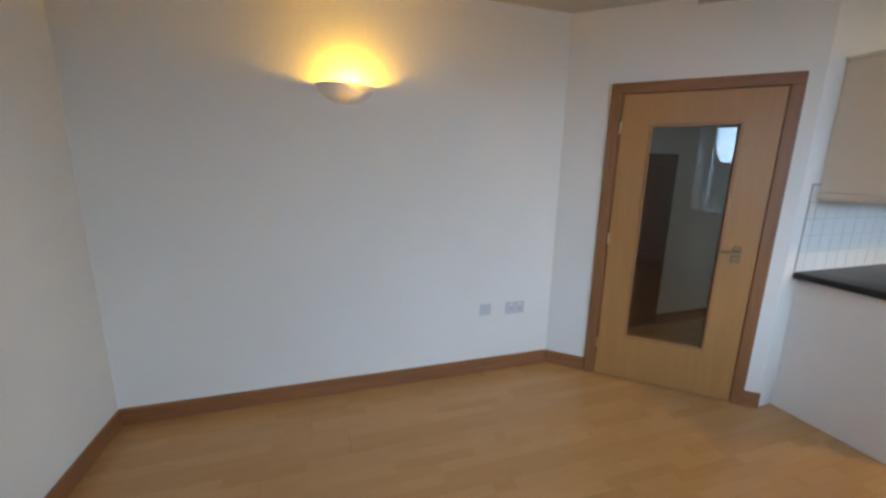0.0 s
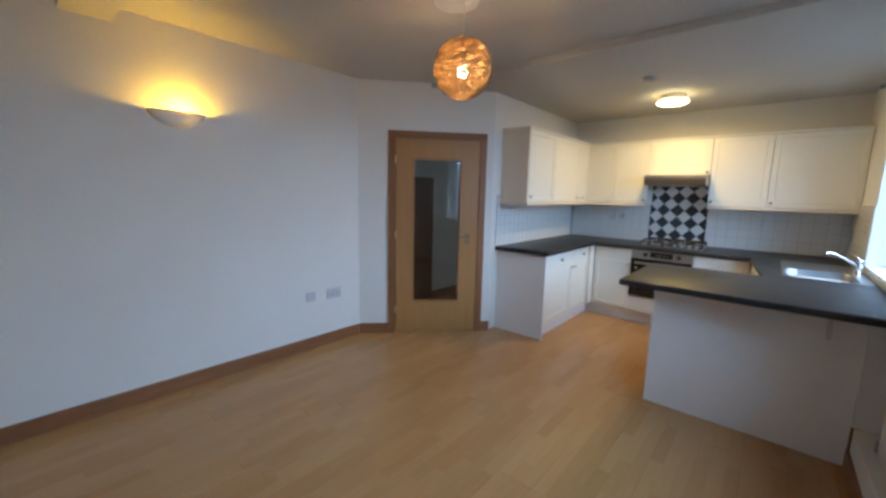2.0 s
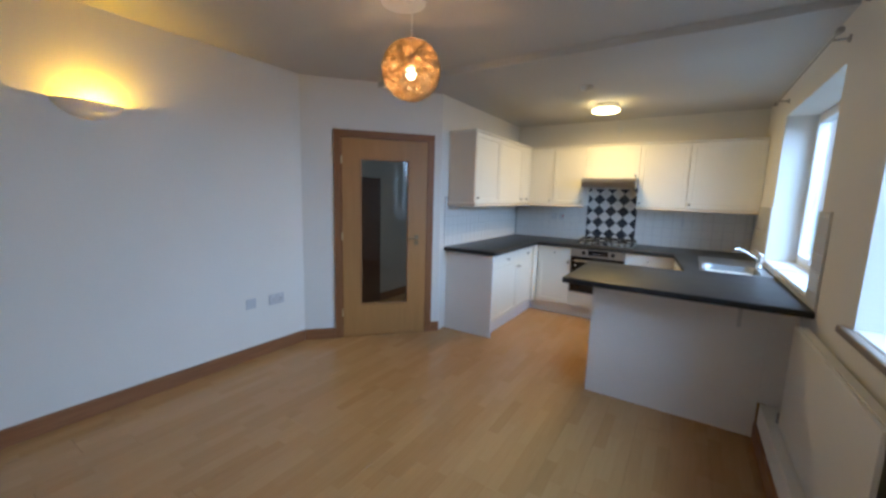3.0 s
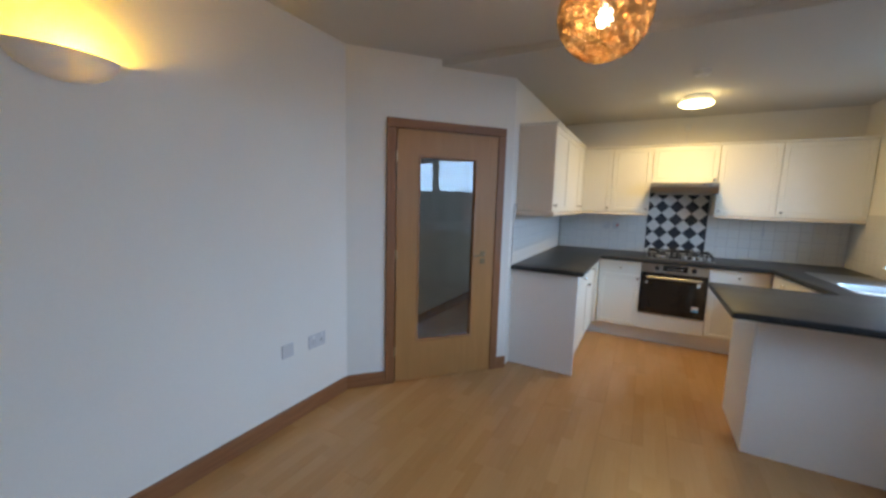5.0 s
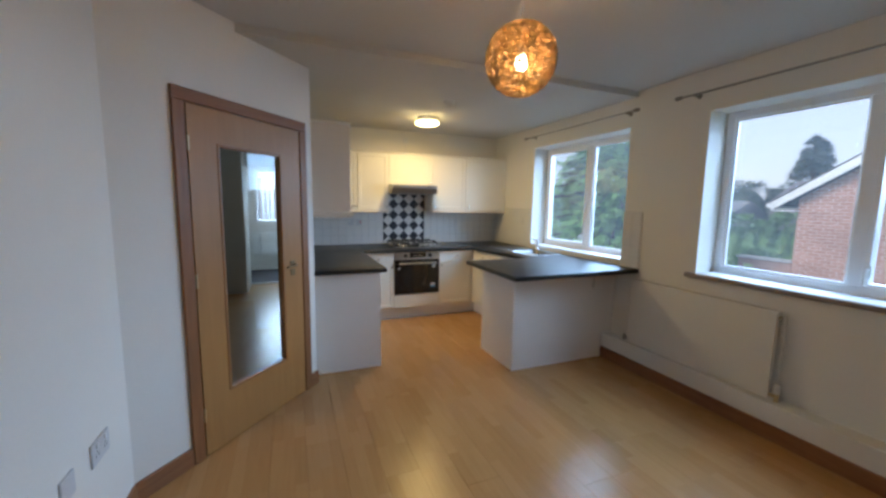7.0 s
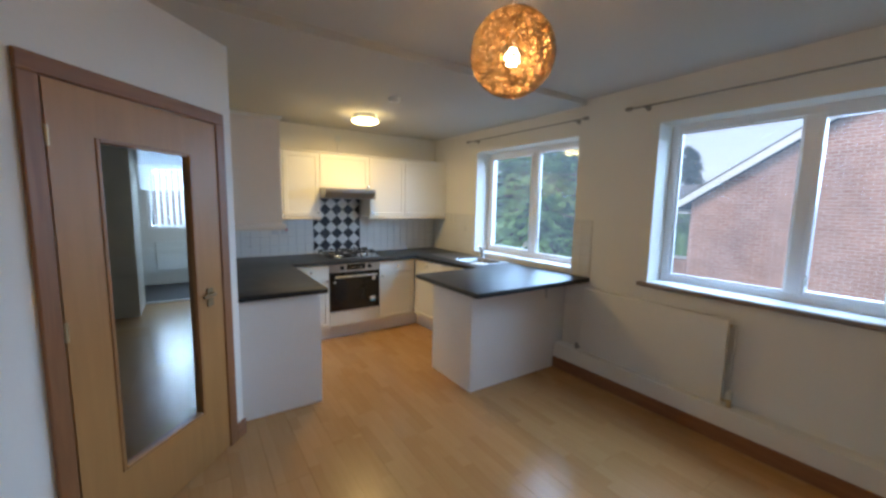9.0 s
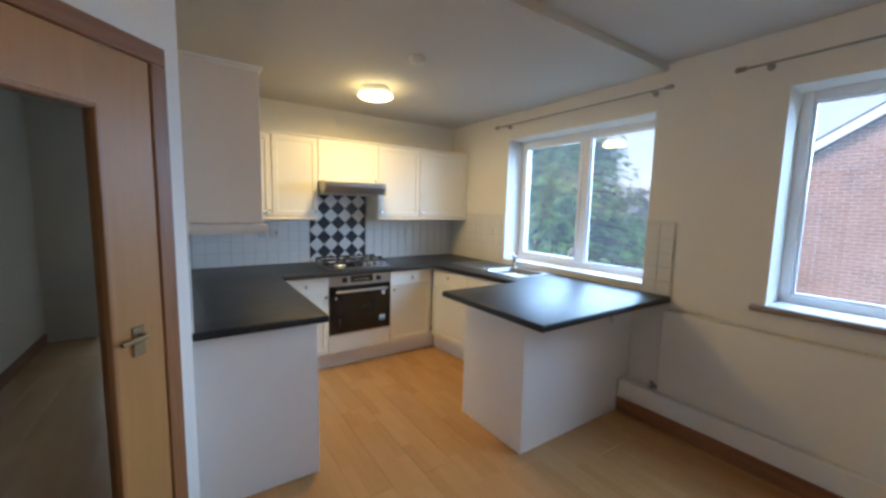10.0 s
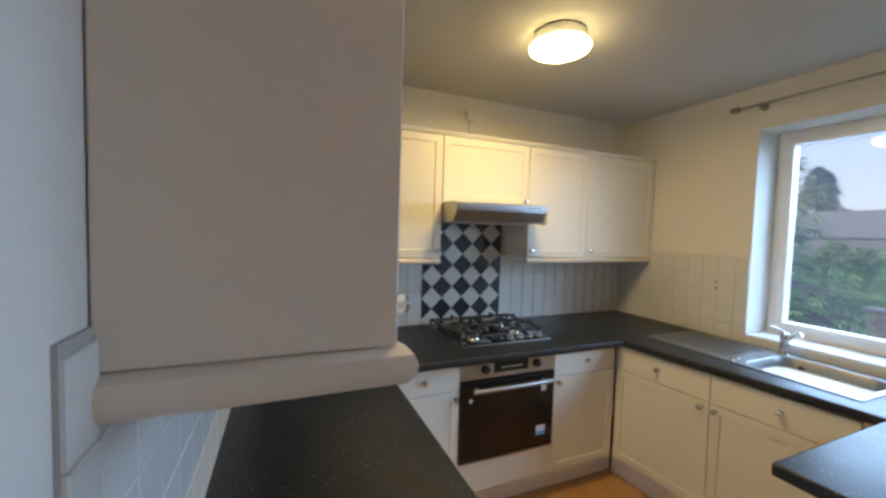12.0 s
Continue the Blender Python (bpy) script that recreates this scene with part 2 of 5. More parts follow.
STEEL_D = make("dull_steel", (0.30, 0.305, 0.31), 0.42, 1.0, vary=0.1, scale=5, fine=60, bump=0.02)
# roofs of the outlying houses, distance haze put into the grey
ROOF_HAZED = make("hazed_roof", (0.16, 0.165, 0.18), 0.7, vary=0.15, scale=3, fine=20, bump=0.1)
BLACKGLASS = make("black_glass", (0.012, 0.010, 0.010), 0.08, vary=0.1, bump=0)
TILE = make("white_tile", (0.73, 0.715, 0.68), 0.18, vary=0.04, scale=7, fine=30, bump=0.03, piece=0.25, rough_vary=0.05)
TILED = make("dark_tile", (0.045, 0.05, 0.06), 0.16, vary=0.18, scale=9, fine=40, bump=0.03, piece=0.3)
GROUT_C = make("cream_grout", (0.66, 0.62, 0.55), 0.9, vary=0.1, scale=9, bump=0.05)
GROUT = make("grout", (0.45, 0.44, 0.42), 0.9, vary=0.1, scale=9, bump=0.05)
PLASTIC = make("white_plastic", (0.74, 0.74, 0.72), 0.35, vary=0.03, bump=0)
WALLPL = make("socket_plastic", (0.56, 0.56, 0.56), 0.35, vary=0.03, bump=0)
GREYPL = make("grey_plastic", (0.60, 0.59, 0.56), 0.4, vary=0.04, bump=0)
BLACKPL = make("black_plastic", (0.02, 0.02, 0.02), 0.35, vary=0.05, bump=0)
RADW = make("radiator_enamel", (0.78, 0.75, 0.68), 0.4, vary=0.03, bump=0.01)
WICKER = make("dried_vine", (0.30, 0.19, 0.075), 0.7, vary=0.4, scale=25, fine=140, bump=0.15)
PLASTER = make("plaster_shade", (0.86, 0.84, 0.80), 0.7, vary=0.03)
tl_ = PLASTER.node_tree.nodes.new("ShaderNodeBsdfTranslucent")
tl_.inputs[0].default_value = (0.9, 0.82, 0.66, 1)
mx_ = PLASTER.node_tree.nodes.new("ShaderNodeMixShader")
mx_.inputs[0].default_value = 0.07
PLASTER.node_tree.links.new(principled(PLASTER).outputs[0], mx_.inputs[1])
PLASTER.node_tree.links.new(tl_.outputs[0], mx_.inputs[2])
PLASTER.node_tree.links.new(mx_.outputs[0], PLASTER.node_tree.nodes["Material Output"].inputs[0])
BULB = glow("bulb_glass", (1.0, 0.80, 0.50), 45.0)
DOME = glow("dome_diffuser", (1.0, 0.80, 0.36), 9.0)
# the window panes carry a faint added veil of glare
PANE = glass("window_glass", veil=0.02)
DOORPANE = glass("door_glass", (0.9, 0.92, 0.92), 0.01)
BLIND = make("blind_fabric", (0.72, 0.76, 0.80), 0.8, vary=0.05)
CARPET = make("dark_carpet", (0.06, 0.065, 0.075), 0.95, vary=0.2, fine=200, bump=0.2)
BRICK = bricks("red_brick")
STICKB = make("sticker_blue", (0.12, 0.42, 0.70), 0.4, vary=0.02, bump=0)
STICKW = make("sticker_white", (0.8, 0.82, 0.84), 0.4, vary=0.02, bump=0)
RED = make("red_neon", (0.6, 0.05, 0.03), 0.4, vary=0.02, bump=0)


# ---- building helpers ----
def box(bm, x0, y0, z0, x1, y1, z1, bevel=0.0, seg=1):
    vs = [bm.verts.new((x, y, z)) for x in (x0, x1) for y in (y0, y1) for z in (z0, z1)]
    fs = [bm.faces.new([vs[i] for i in f]) for f in ((0, 1, 3, 2), (4, 6, 7, 5), (0, 4, 5, 1), (2, 3, 7, 6), (0, 2, 6, 4), (1, 5, 7, 3))]
    if bevel:
        es = list({e for f in fs for e in f.edges})
        bmesh.ops.bevel(bm, geom=es, offset=bevel, segments=seg, affect="EDGES", profile=0.6)
    return bm


def cyl(bm, p, q, r, r2=None, n=20):
    """A rod from p to q."""
    p, q = Vector(p), Vector(q)
    rot = (q - p).to_track_quat("Z", "Y").to_matrix().to_4x4()
    m = Matrix.Translation((p + q) / 2) @ rot
    bmesh.ops.create_cone(bm, cap_ends=True, segments=n, radius1=r, radius2=r if r2 is None else r2, depth=(q - p).length, matrix=m)
    return bm


def ball(bm, p, r, squash=(1, 1, 1), n=14):
    bmesh.ops.create_uvsphere(bm, u_segments=n, v_segments=max(6, n // 2), radius=r, matrix=Matrix.Translation(p) @ Matrix.Diagonal((*squash, 1)))
    return bm


def lathe(bm, centre, profile, n=32, sweep=360, first=0):
    """Turn a profile of (radius, height) round a vertical axis."""
    rings = []
    steps = n if sweep == 360 else n + 1
    for k in range(steps):
        a = radians(first + sweep * k / n)
        rings.append([bm.verts.new((centre[0] + r * math.cos(a), centre[1] + r * math.sin(a), centre[2] + z)) for r, z in profile])
    for k in range(n):
        a, b = rings[k], rings[(k + 1) % steps]
        for i in range(len(profile) - 1):
            bm.faces.new((a[i], b[i], b[i + 1], a[i + 1]))
    bmesh.ops.remove_doubles(bm, verts=bm.verts, dist=1e-5)
    return bm


def sweep(bm, pts, r, n=10):
    """A tube through the points."""
    pts = [Vector(p) for p in pts]
    rings = []
    for i, p in enumerate(pts):
        d = (pts[min(i + 1, len(pts) - 1)] - pts[max(i - 1, 0)]).normalized()
        q = d.to_track_quat("Z", "Y")
        rings.append([bm.verts.new(p + q @ Vector((r * math.cos(2 * math.pi * k / n), r * math.sin(2 * math.pi * k / n), 0))) for k in range(n)])
    for a, b in zip(rings, rings[1:]):
        for k in range(n):
            bm.faces.new((a[k], a[(k + 1) % n], b[(k + 1) % n], b[k]))
    bm.faces.new(rings[0][::-1])
    bm.faces.new(rings[-1])
    return bm


def finish(name, bm, material, smooth=False, m=None):
    if m is not None:
        bm.transform(m)
    bmesh.ops.recalc_face_normals(bm, faces=bm.faces)
    me = bpy.data.meshes.new(name)
    bm.to_mesh(me)
    bm.free()
    me.materials.append(material)
    if smooth:
        for p in me.polygons:
            p.use_smooth = True
        try:
            me.set_sharp_from_angle(angle=radians(38))
        except AttributeError:
            pass
    return new(name, me)


def thing(name, base, label, category, group="", kind=""):
    ob = new(name)
    ob.empty_display_size = 0.1
    ob.location = base
    return tagged(ob, label, category, group, kind)


def part(name, bm, material, parent, label="", smooth=False, m=None):
    """One mesh object under a thing or under a part."""
    ob = finish(name, bm, material, smooth, m)
    ob.parent = parent
    if parent.parent is None:
        ob.matrix_parent_inverse = Matrix.Translation(parent.location).inverted()
    return tagged(ob, label)


def structure(name, bm, material, label, category="", m=None):
    return tagged(finish(name, bm, material, False, m), label, category or name.split("_")[0], "", "structure")


def B():
    return bmesh.new()


# ---- the shell of the room ----
YL, YW, XH, YK, XW = 3.226, -0.47, 5.165, 2.324, -0.72
ZC, ZK, ZT = 2.515, 2.465, 2.62
CORNER = Vector((2.097, 3.229, 0))
ANG = -41.76
DM = Matrix.Translation(CORNER) @ pose(0, 0, 0, 0, 0, ANG)
W1 = (2.69, 4.18, 0.965, 2.205)
W2 = (0.66, 1.965, 0.965, 2.205)
YO = -0.75


def wall_with_holes(a0, a1, z0, z1, b0, b1, holes):
    """Boxes round rectangular openings; a runs along x, b is the thickness."""
    bm = B()
    at = a0
    for h0, h1, hz0, hz1 in sorted(holes):
        box(bm, at, b0, z0, h0, b1, z1)
        if hz0 > z0:
            box(bm, h0, b0, z0, h1, b1, hz0)
        if hz1 < z1:
            box(bm, h0, b0, hz1, h1, b1, z1)
        at = h1
    box(bm, at, b0, z0, a1, b1, z1)
    return bm


structure("wall_left", box(B(), XW - 0.12, YL, -0.1, 2.10, YL + 0.12, ZT), WALL, "long white painted living room wall", "wall")
structure("wall_back", box(B(), XW - 0.12, YO, -0.1, XW, YL, ZT), WALL, "white painted end wall of the living room", "wall")
structure("wall_window", wall_with_holes(XW, XH + 0.12, -0.1, ZT, YO, YW, [W1, W2]), WALL, "white painted outside wall with two windows", "wall")
structure("wall_cooker", box(B(), XH, YW, -0.1, XH + 0.12, YK, ZT), WALL, "cream painted kitchen wall behind the cooker", "wall")
structure("wall_kitchen_side", box(B(), 3.112, YK, -0.1, 7.40, YK + 0.10, ZT), WALL, "white painted wall between kitchen and hall", "wall")
structure("wall_door", wall_with_holes(0.0, 1.363, -0.1, ZT, 0.0, 0.10, [(0.352, 1.236, -0.1, 2.0)]), WALL, "white painted slanting wall that holds the glazed door", "wall", DM)

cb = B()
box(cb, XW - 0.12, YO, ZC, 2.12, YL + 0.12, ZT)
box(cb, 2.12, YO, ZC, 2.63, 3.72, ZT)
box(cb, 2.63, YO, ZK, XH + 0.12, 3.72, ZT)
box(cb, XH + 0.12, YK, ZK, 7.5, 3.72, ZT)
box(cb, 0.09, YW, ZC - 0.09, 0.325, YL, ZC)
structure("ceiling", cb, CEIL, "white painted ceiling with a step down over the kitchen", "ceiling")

# floor: base slab; its boards come last in the file
fl = box(B(), XH + 0.12, YK, -0.10, 7.42, 3.72, -0.008)
floor = structure("floor", box(box(fl, XW - 0.12, YO, -0.10, 2.12, YL + 0.12, -0.008), 2.12, YO, -0.10, XH + 0.12, 3.72, -0.008), JOINT, "beech effect strip laminate floor", "floor")

# skirting boards
SK, ST = 0.105, 0.016


def skirting(bm, x0, y0, x1, y1):
    box(bm, x0, y0, 0, x1, y1, SK - 0.008)
    box(bm, x0 + (0.004 if x1 - x0 < 0.05 else 0), y0 + (0.004 if y1 - y0 < 0.05 else 0), SK - 0.008, x1, y1, SK)


sb = B()
skirting(sb, XW + ST, YL - ST, 2.085, YL)
structure("baseboard_left", sb, SKIRT, "reddish brown wooden skirting board along the white wall", "skirting board")
sb = B()
skirting(sb, XW, YW, XW + ST, YL)
structure("baseboard_back", sb, SKIRT, "reddish brown wooden skirting board on the end wall", "skirting board")
for nm, a0, a1 in (("baseboard_door_hinge_side", 0.004, 0.296), ("baseboard_door_lock_side", 1.284, 1.372)):
    structure(nm, box(B(), a0, -ST, 0, a1, 0, SK, 0.003), SKIRT, "short reddish brown skirting board beside the door", "skirting board", DM)
# pipe boxing along the foot of the window wall
YB = -0.346
structure("trim_pipe_boxing", box(B(), XW, YW, 0, 2.745, YB, 0.235, 0.003), WALL, "white painted pipe boxing along the foot of the wall", "pipe boxing")
structure("baseboard_window", box(B(), XW + ST, YB, 0, 2.745, YB + ST, SK, 0.003), SKIRT, "reddish brown skirting board on the pipe boxing", "skirting board")

# ---- hall and far room beyond the glazed door ----
hb = B()
box(hb, 2.25, 3.60, -0.1, 6.70, 3.72, ZT)
box(hb, 6.70, 3.17, -0.1, 7.40, 3.72, ZT)
structure("wall_hall", hb, WALL, "white painted hall wall", "wall")
structure("wall_hall_end", box(B(), 2.13, YL + 0.12, -0.1, 2.25, 3.72, ZT), WALL, "white painted end wall of the hall", "wall")
structure("wall_far_lintel", box(B(), 7.30, 2.424, 2.05, 7.40, 3.17, ZK), WALL, "white wall over the opening to the far room", "wall")
fb = B()
box(fb, 8.9, 0.6, -0.1, 9.05, 2.0, ZT)
box(fb, 8.9, 3.18, -0.1, 9.05, 4.6, ZT)
box(fb, 8.9, 2.0, -0.1, 9.05, 3.18, 1.03)
box(fb, 8.9, 2.0, 2.13, 9.05, 3.18, ZT)
structure("wall_far_room", fb, WALL, "white wall of the far room with its window", "wall")
fb = B()
box(fb, 7.4, 4.48, -0.1, 8.9, 4.6, ZT)
box(fb, 7.4, 0.6, -0.1, 8.9, 0.72, ZT)
box(fb, 7.28, 0.6, -0.1, 7.4, 2.324, ZT)
box(fb, 7.28, 3.72, -0.1, 7.4, 4.6, ZT)
structure("wall_far_sides", fb, WALL, "white side walls of the far room", "wall")
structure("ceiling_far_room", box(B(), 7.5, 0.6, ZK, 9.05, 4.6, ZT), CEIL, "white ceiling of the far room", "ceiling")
structure("floor_far_room", box(B(), 7.42, 0.6, -0.1, 8.9, 4.6, 0.004), CARPET, "dark grey carpet of the far room", "floor")
structure("trim_threshold", box(B(), 7.38, 2.42, 0.0, 7.46, 3.17, 0.012, 0.004), STEEL, "metal threshold strip between hall and carpet", "threshold")
sb = B()
box(sb, 2.25, 3.584, 0, 6.684, 3.60, SK)
structure("baseboard_hall", sb, SKIRT, "reddish brown skirting board in the hall", "skirting board")

# ---- the glazed door in the slanting wall ----
def door_glazed():
    d = tagged(new("door_1"), "pale oak veneered door with a tall clear glass panel, shut", "door", "", "structure")
    d.location = DM @ Vector((0.79, 0, 0))
    u0, u1, z0, z1 = 0.374, 1.214, 0.008, 1.984
    g0, g1, h0, h1 = 0.542, 1.033, 0.327, 1.798
    bm = B()
    box(bm, u0, -0.012, z0, g0, 0.028, z1)
    box(bm, g1, -0.012, z0, u1, 0.028, z1)
    box(bm, g0, -0.012, z0, g1, 0.028, h0)
    box(bm, g0, -0.012, h1, g1, 0.028, z1)
    bmesh.ops.remove_doubles(bm, verts=bm.verts, dist=1e-5)
    part("leaf", bm, OAK, d, "pale oak veneer", m=DM)
    bm = B()
    for a0, a1, c0, c1 in ((g0, g0 + 0.018, h0, h1), (g1 - 0.018, g1, h0, h1), (g0 + 0.018, g1 - 0.018, h0, h0 + 0.018), (g0 + 0.018, g1 - 0.018, h1 - 0.018, h1)):
        box(bm, a0, -0.017, c0, a1, 0.033, c1, 0.003)
    part("glazing_bead", bm, BEAD, d, "darker wooden glazing bead", m=DM)
    pane = part("pane", box(B(), g0 + 0.017, 0.006, h0 + 0.017, g1 - 0.017, 0.008, h1 - 0.017), DOORPANE, d, "clear glass panel", m=DM)
    pane.visible_shadow = False
    # lever handle on two small square plates
    hp = part("handle", box(box(B(), 1.085, -0.020, 1.005, 1.133, -0.012, 1.053, 0.003), 1.085, -0.020, 0.945, 1.133, -0.012, 0.993, 0.003), NICKEL, d, "dull brassy lever handle on square plates", m=DM)
    bm = B()
    sweep(bm, [(1.109, -0.018, 1.022), (1.109, -0.045, 1.022), (1.104, -0.056, 1.022), (1.092, -0.060, 1.022), (1.012, -0.058, 1.018)], 0.0078)
    part("lever", bm, NICKEL, hp, "", True, DM)
    for hz in (0.22, 1.00, 1.74):
        part("hinge", cyl(B(), (0.370, -0.020, hz), (0.370, -0.020, hz + 0.075), 0.006, n=10), BRASS, d, "", True, DM)
    return d


door_glazed()
fr = tagged(new("trim_door_frame"), "reddish brown wooden door frame and architrave", "door frame", "", "structure")
fr.location = DM @ Vector((0.79, 0, 0))
O0, O1, OZ = 0.296, 1.284, 2.056
part("architrave_side", box(B(), O0, -0.020, 0, O0 + 0.068, 0.0, OZ - 0.068, 0.004), FRAME, fr, m=DM)
part("architrave_side", box(B(), O1 - 0.068, -0.020, 0, O1, 0.0, OZ - 0.068, 0.004), FRAME, fr, m=DM)
part("architrave_head", box(B(), O0, -0.020, OZ - 0.068, O1, 0.0, OZ, 0.004), FRAME_H, fr, m=DM)
part("jamb", box(B(), 0.353, 0.001, 0, 0.371, 0.10, 1.99), FRAME, fr, m=DM)
part("jamb", box(B(), 1.217, 0.001, 0, 1.235, 0.10, 1.99), FRAME, fr, m=DM)
part("jamb_head", box(B(), 0.371, 0.001, 1.988, 1.217, 0.10, 1.999), FRAME_H, fr, m=DM)
part("door_stop", box(B(), 0.371, 0.030, 0, 0.384, 0.045, 1.988), FRAME, fr, m=DM)
part("door_stop", box(B(), 1.204, 0.030, 0, 1.217, 0.045, 1.988), FRAME, fr, m=DM)

# brown cupboard door in the hall wall
cd = tagged(new("door_2"), "dark reddish brown panelled cupboard door in the hall", "door", "", "structure")
cd.location = (3.2, 3.6, 0)
part("leaf", box(B(), 2.72, 3.575, 0.02, 3.58, 3.60, 1.66, 0.004), DARKWOOD, cd)
for z0, z1 in ((0.16, 0.78), (0.90, 1.54)):
    for x0, x1 in ((2.83, 3.11), (3.19, 3.47)):
        part("panel", box(B(), x0, 3.566, z0, x1, 3.577, z1, 0.006), DARKWOOD, cd)

# ---- windows ----
def window(name, x0, x1, z0, z1, mull, handle_x, label):
    """A white two-light casement set back in its reveal."""
    w = tagged(new(name), label, "window", "", "structure")
    w.location = ((x0 + x1) / 2, -0.69, z0)
    y0, y1, f = -0.735, -0.675, 0.055
    bm = B()
    box(bm, x0, y0, z0, x0 + f, y1, z1, 0.004)
    box(bm, x1 - f, y0, z0, x1, y1, z1, 0.004)
    box(bm, x0 + f, y0, z0, x1 - f, y1, z0 + f, 0.004)
    box(bm, x0 + f, y0, z1 - f, x1 - f, y1, z1, 0.004)
    part("window_frame", bm, GLOSSW, w)
    part("mullion", box(B(), mull - 0.035, y0, z0 + f, mull + 0.035, y1, z1 - f, 0.004), GLOSSW, w)
    for a, b in ((x0 + f, mull - 0.035), (mull + 0.035, x1 - f)):
        s = 0.030 if (a + b) / 2 > mull and handle_x > mull or (a + b) / 2 < mull and handle_x < mull else 0.014
        bm = B()
        ya, yb = (y0 + 0.004, y1 + 0.012) if s > 0.02 else (y0 + 0.015, y1 - 0.018)
        box(bm, a, ya, z0 + f, a + s, yb, z1 - f, 0.003)
        box(bm, b - s, ya, z0 + f, b, yb, z1 - f, 0.003)
        box(bm, a + s, ya, z0 + f, b - s, yb, z0 + f + s, 0.003)
        box(bm, a + s, ya, z1 - f - s, b - s, yb, z1 - f, 0.003)
        sash = part("sash", bm, GLOSSW, w)
        p = part("pane", box(B(), a + s - 0.003, -0.707, z0 + f + s - 0.003, b - s + 0.003, -0.703, z1 - f - s + 0.003), PANE, w)
        p.visible_shadow = False
        if s > 0.02:
            hb = B()
            box(hb, handle_x - 0.012, -0.663, z0 + 0.12, handle_x + 0.012, -0.650, z0 + 0.19, 0.003)
            sweep(hb, [(handle_x, -0.65, z0 + 0.17), (handle_x, -0.625, z0 + 0.168), (handle_x, -0.618, z0 + 0.15), (handle_x, -0.616, z0 + 0.08)], 0.008, 8)
            part("handle", hb, PLASTIC, sash, "white casement handle", True)
    return w


window("window_1", *W1, 3.39, 3.47, "white two-light window over the sink, overlooking a conifer")
window("window_2", *W2, 1.145, 1.08, "white two-light window facing a red brick house")
structure("trim_sill_kitchen", box(B(), W1[0] + 0.002, -0.674, 0.955, W1[1] - 0.002, -0.462, 0.972, 0.004), GLOSSW, "white window board behind the sink", "window sill")
SILL = make("sill_paint", (0.27, 0.215, 0.18), 0.5, vary=0.08)
sl = structure("trim_sill_living", box(B(), W2[0] + 0.002, -0.674, 0.940, W2[1] - 0.002, -0.472, 0.972, 0.004), GLOSSW, "white window board with a greyish brown rounded nosing", "window sill")
part("nosing", box(B(), W2[0] - 0.07, -0.4695, 0.934, W2[1] + 0.07, -0.432, 0.970, 0.012, 3), SILL, sl, "greyish brown painted nosing", True)


def curtain_rod(x0, x1, z, label):
    c = thing("curtain_rod", ((x0 + x1) / 2, -0.40, z), label, "curtain rod", "curtain rods")
    part("rod", cyl(B(), (x0, -0.40, z), (x1, -0.40, z), 0.0065, n=12), PEWTER, c, "", True)
    for x, s in ((x0, -1), (x1, 1)):
        bm = cyl(B(), (x, -0.40, z), (x + s * 0.02, -0.40, z), 0.015, n=14)
        ball(bm, (x + s * 0.036, -0.40, z), 0.017)
        part("finial", bm, PEWTER, c, "", True)
    for x in (x0 + 0.10, x1 - 0.10):
        bm = cyl(B(), (x, YW, z - 0.005), (x, -0.40, z - 0.005), 0.006, n=10)
        cyl(bm, (x, YW, z - 0.005), (x, YW + 0.008, z - 0.005), 0.02, n=14)
        part("bracket", bm, PEWTER, c, "", True)


curtain_rod(2.60, 4.26, 2.335, "dull metal curtain rod without curtains over the kitchen window")
curtain_rod(0.38, 2.16, 2.335, "dull metal curtain rod without curtains over the living room window")

# far room window with vertical blinds
fw = tagged(new("window_3"), "white window with vertical blinds in the far room", "window", "", "structure")
fw.location = (8.95, 2.6, 1.03)
bm = B()
box(bm, 8.95, 2.0, 1.03, 9.0, 2.05, 2.13)
box(bm, 8.95, 3.13, 1.03, 9.0, 3.18, 2.13)
box(bm, 8.95, 2.05, 1.03, 9.0, 3.13, 1.08)
box(bm, 8.95, 2.05, 2.08, 9.0, 3.13, 2.13)
part("window_frame", bm, GLOSSW, fw)
part("mullion", box(B(), 8.95, 2.56, 1.08, 9.0, 2.61, 2.08), GLOSSW, fw)
for a, b in ((2.05, 2.56), (2.61, 3.13)):
    part("pane", box(B(), 8.973, a, 1.08, 8.977, b, 2.08), PANE, fw).visible_shadow = False
vb = thing("vertical_blind", (8.92, 2.6, 2.1), "pale grey vertical fabric blinds, half turned open", "blind")
part("head_rail", box(B(), 8.905, 2.02, 2.085, 8.94, 3.16, 2.125), PLASTIC, vb)
for k in range(12):
    y = 3.11 - k * 0.09
    part("slat", box(B(), -0.036, -0.0008, -1.0, 0.036, 0.0008, 0), BLIND, vb, m=pose(8.915, y, 2.085, 0, 0, 28))
rad2 = thing("far_radiator", (8.85, 2.6, 0.15), "white panel radiator below the far window", "radiator")
part("panel", box(B(), 8.83, 2.1, 0.28, 8.88, 3.1, 0.80, 0.008), RADW, rad2)
part("bracket", box(B(), 8.88, 2.3, 0.4, 8.9, 2.34, 0.7), RADW, rad2)
part("pipe", cyl(B(), (8.86, 2.07, 0.0), (8.86, 2.07, 0.33), 0.008, n=10), RADW, rad2, "", True)

# ---- kitchen units ----
def on(face, at):
    """Maps (along, out, up) onto a front that faces -x, -y or +y; the last one runs slightly askew."""
    if face == "W":
        return lambda a, b, z: (at - b, a, z)
    if face == "S":
        return lambda a, b, z: (a, at - b, z)
    return lambda a, b, z: (a, at + 0.10 * (a - 4.515) + b, z)


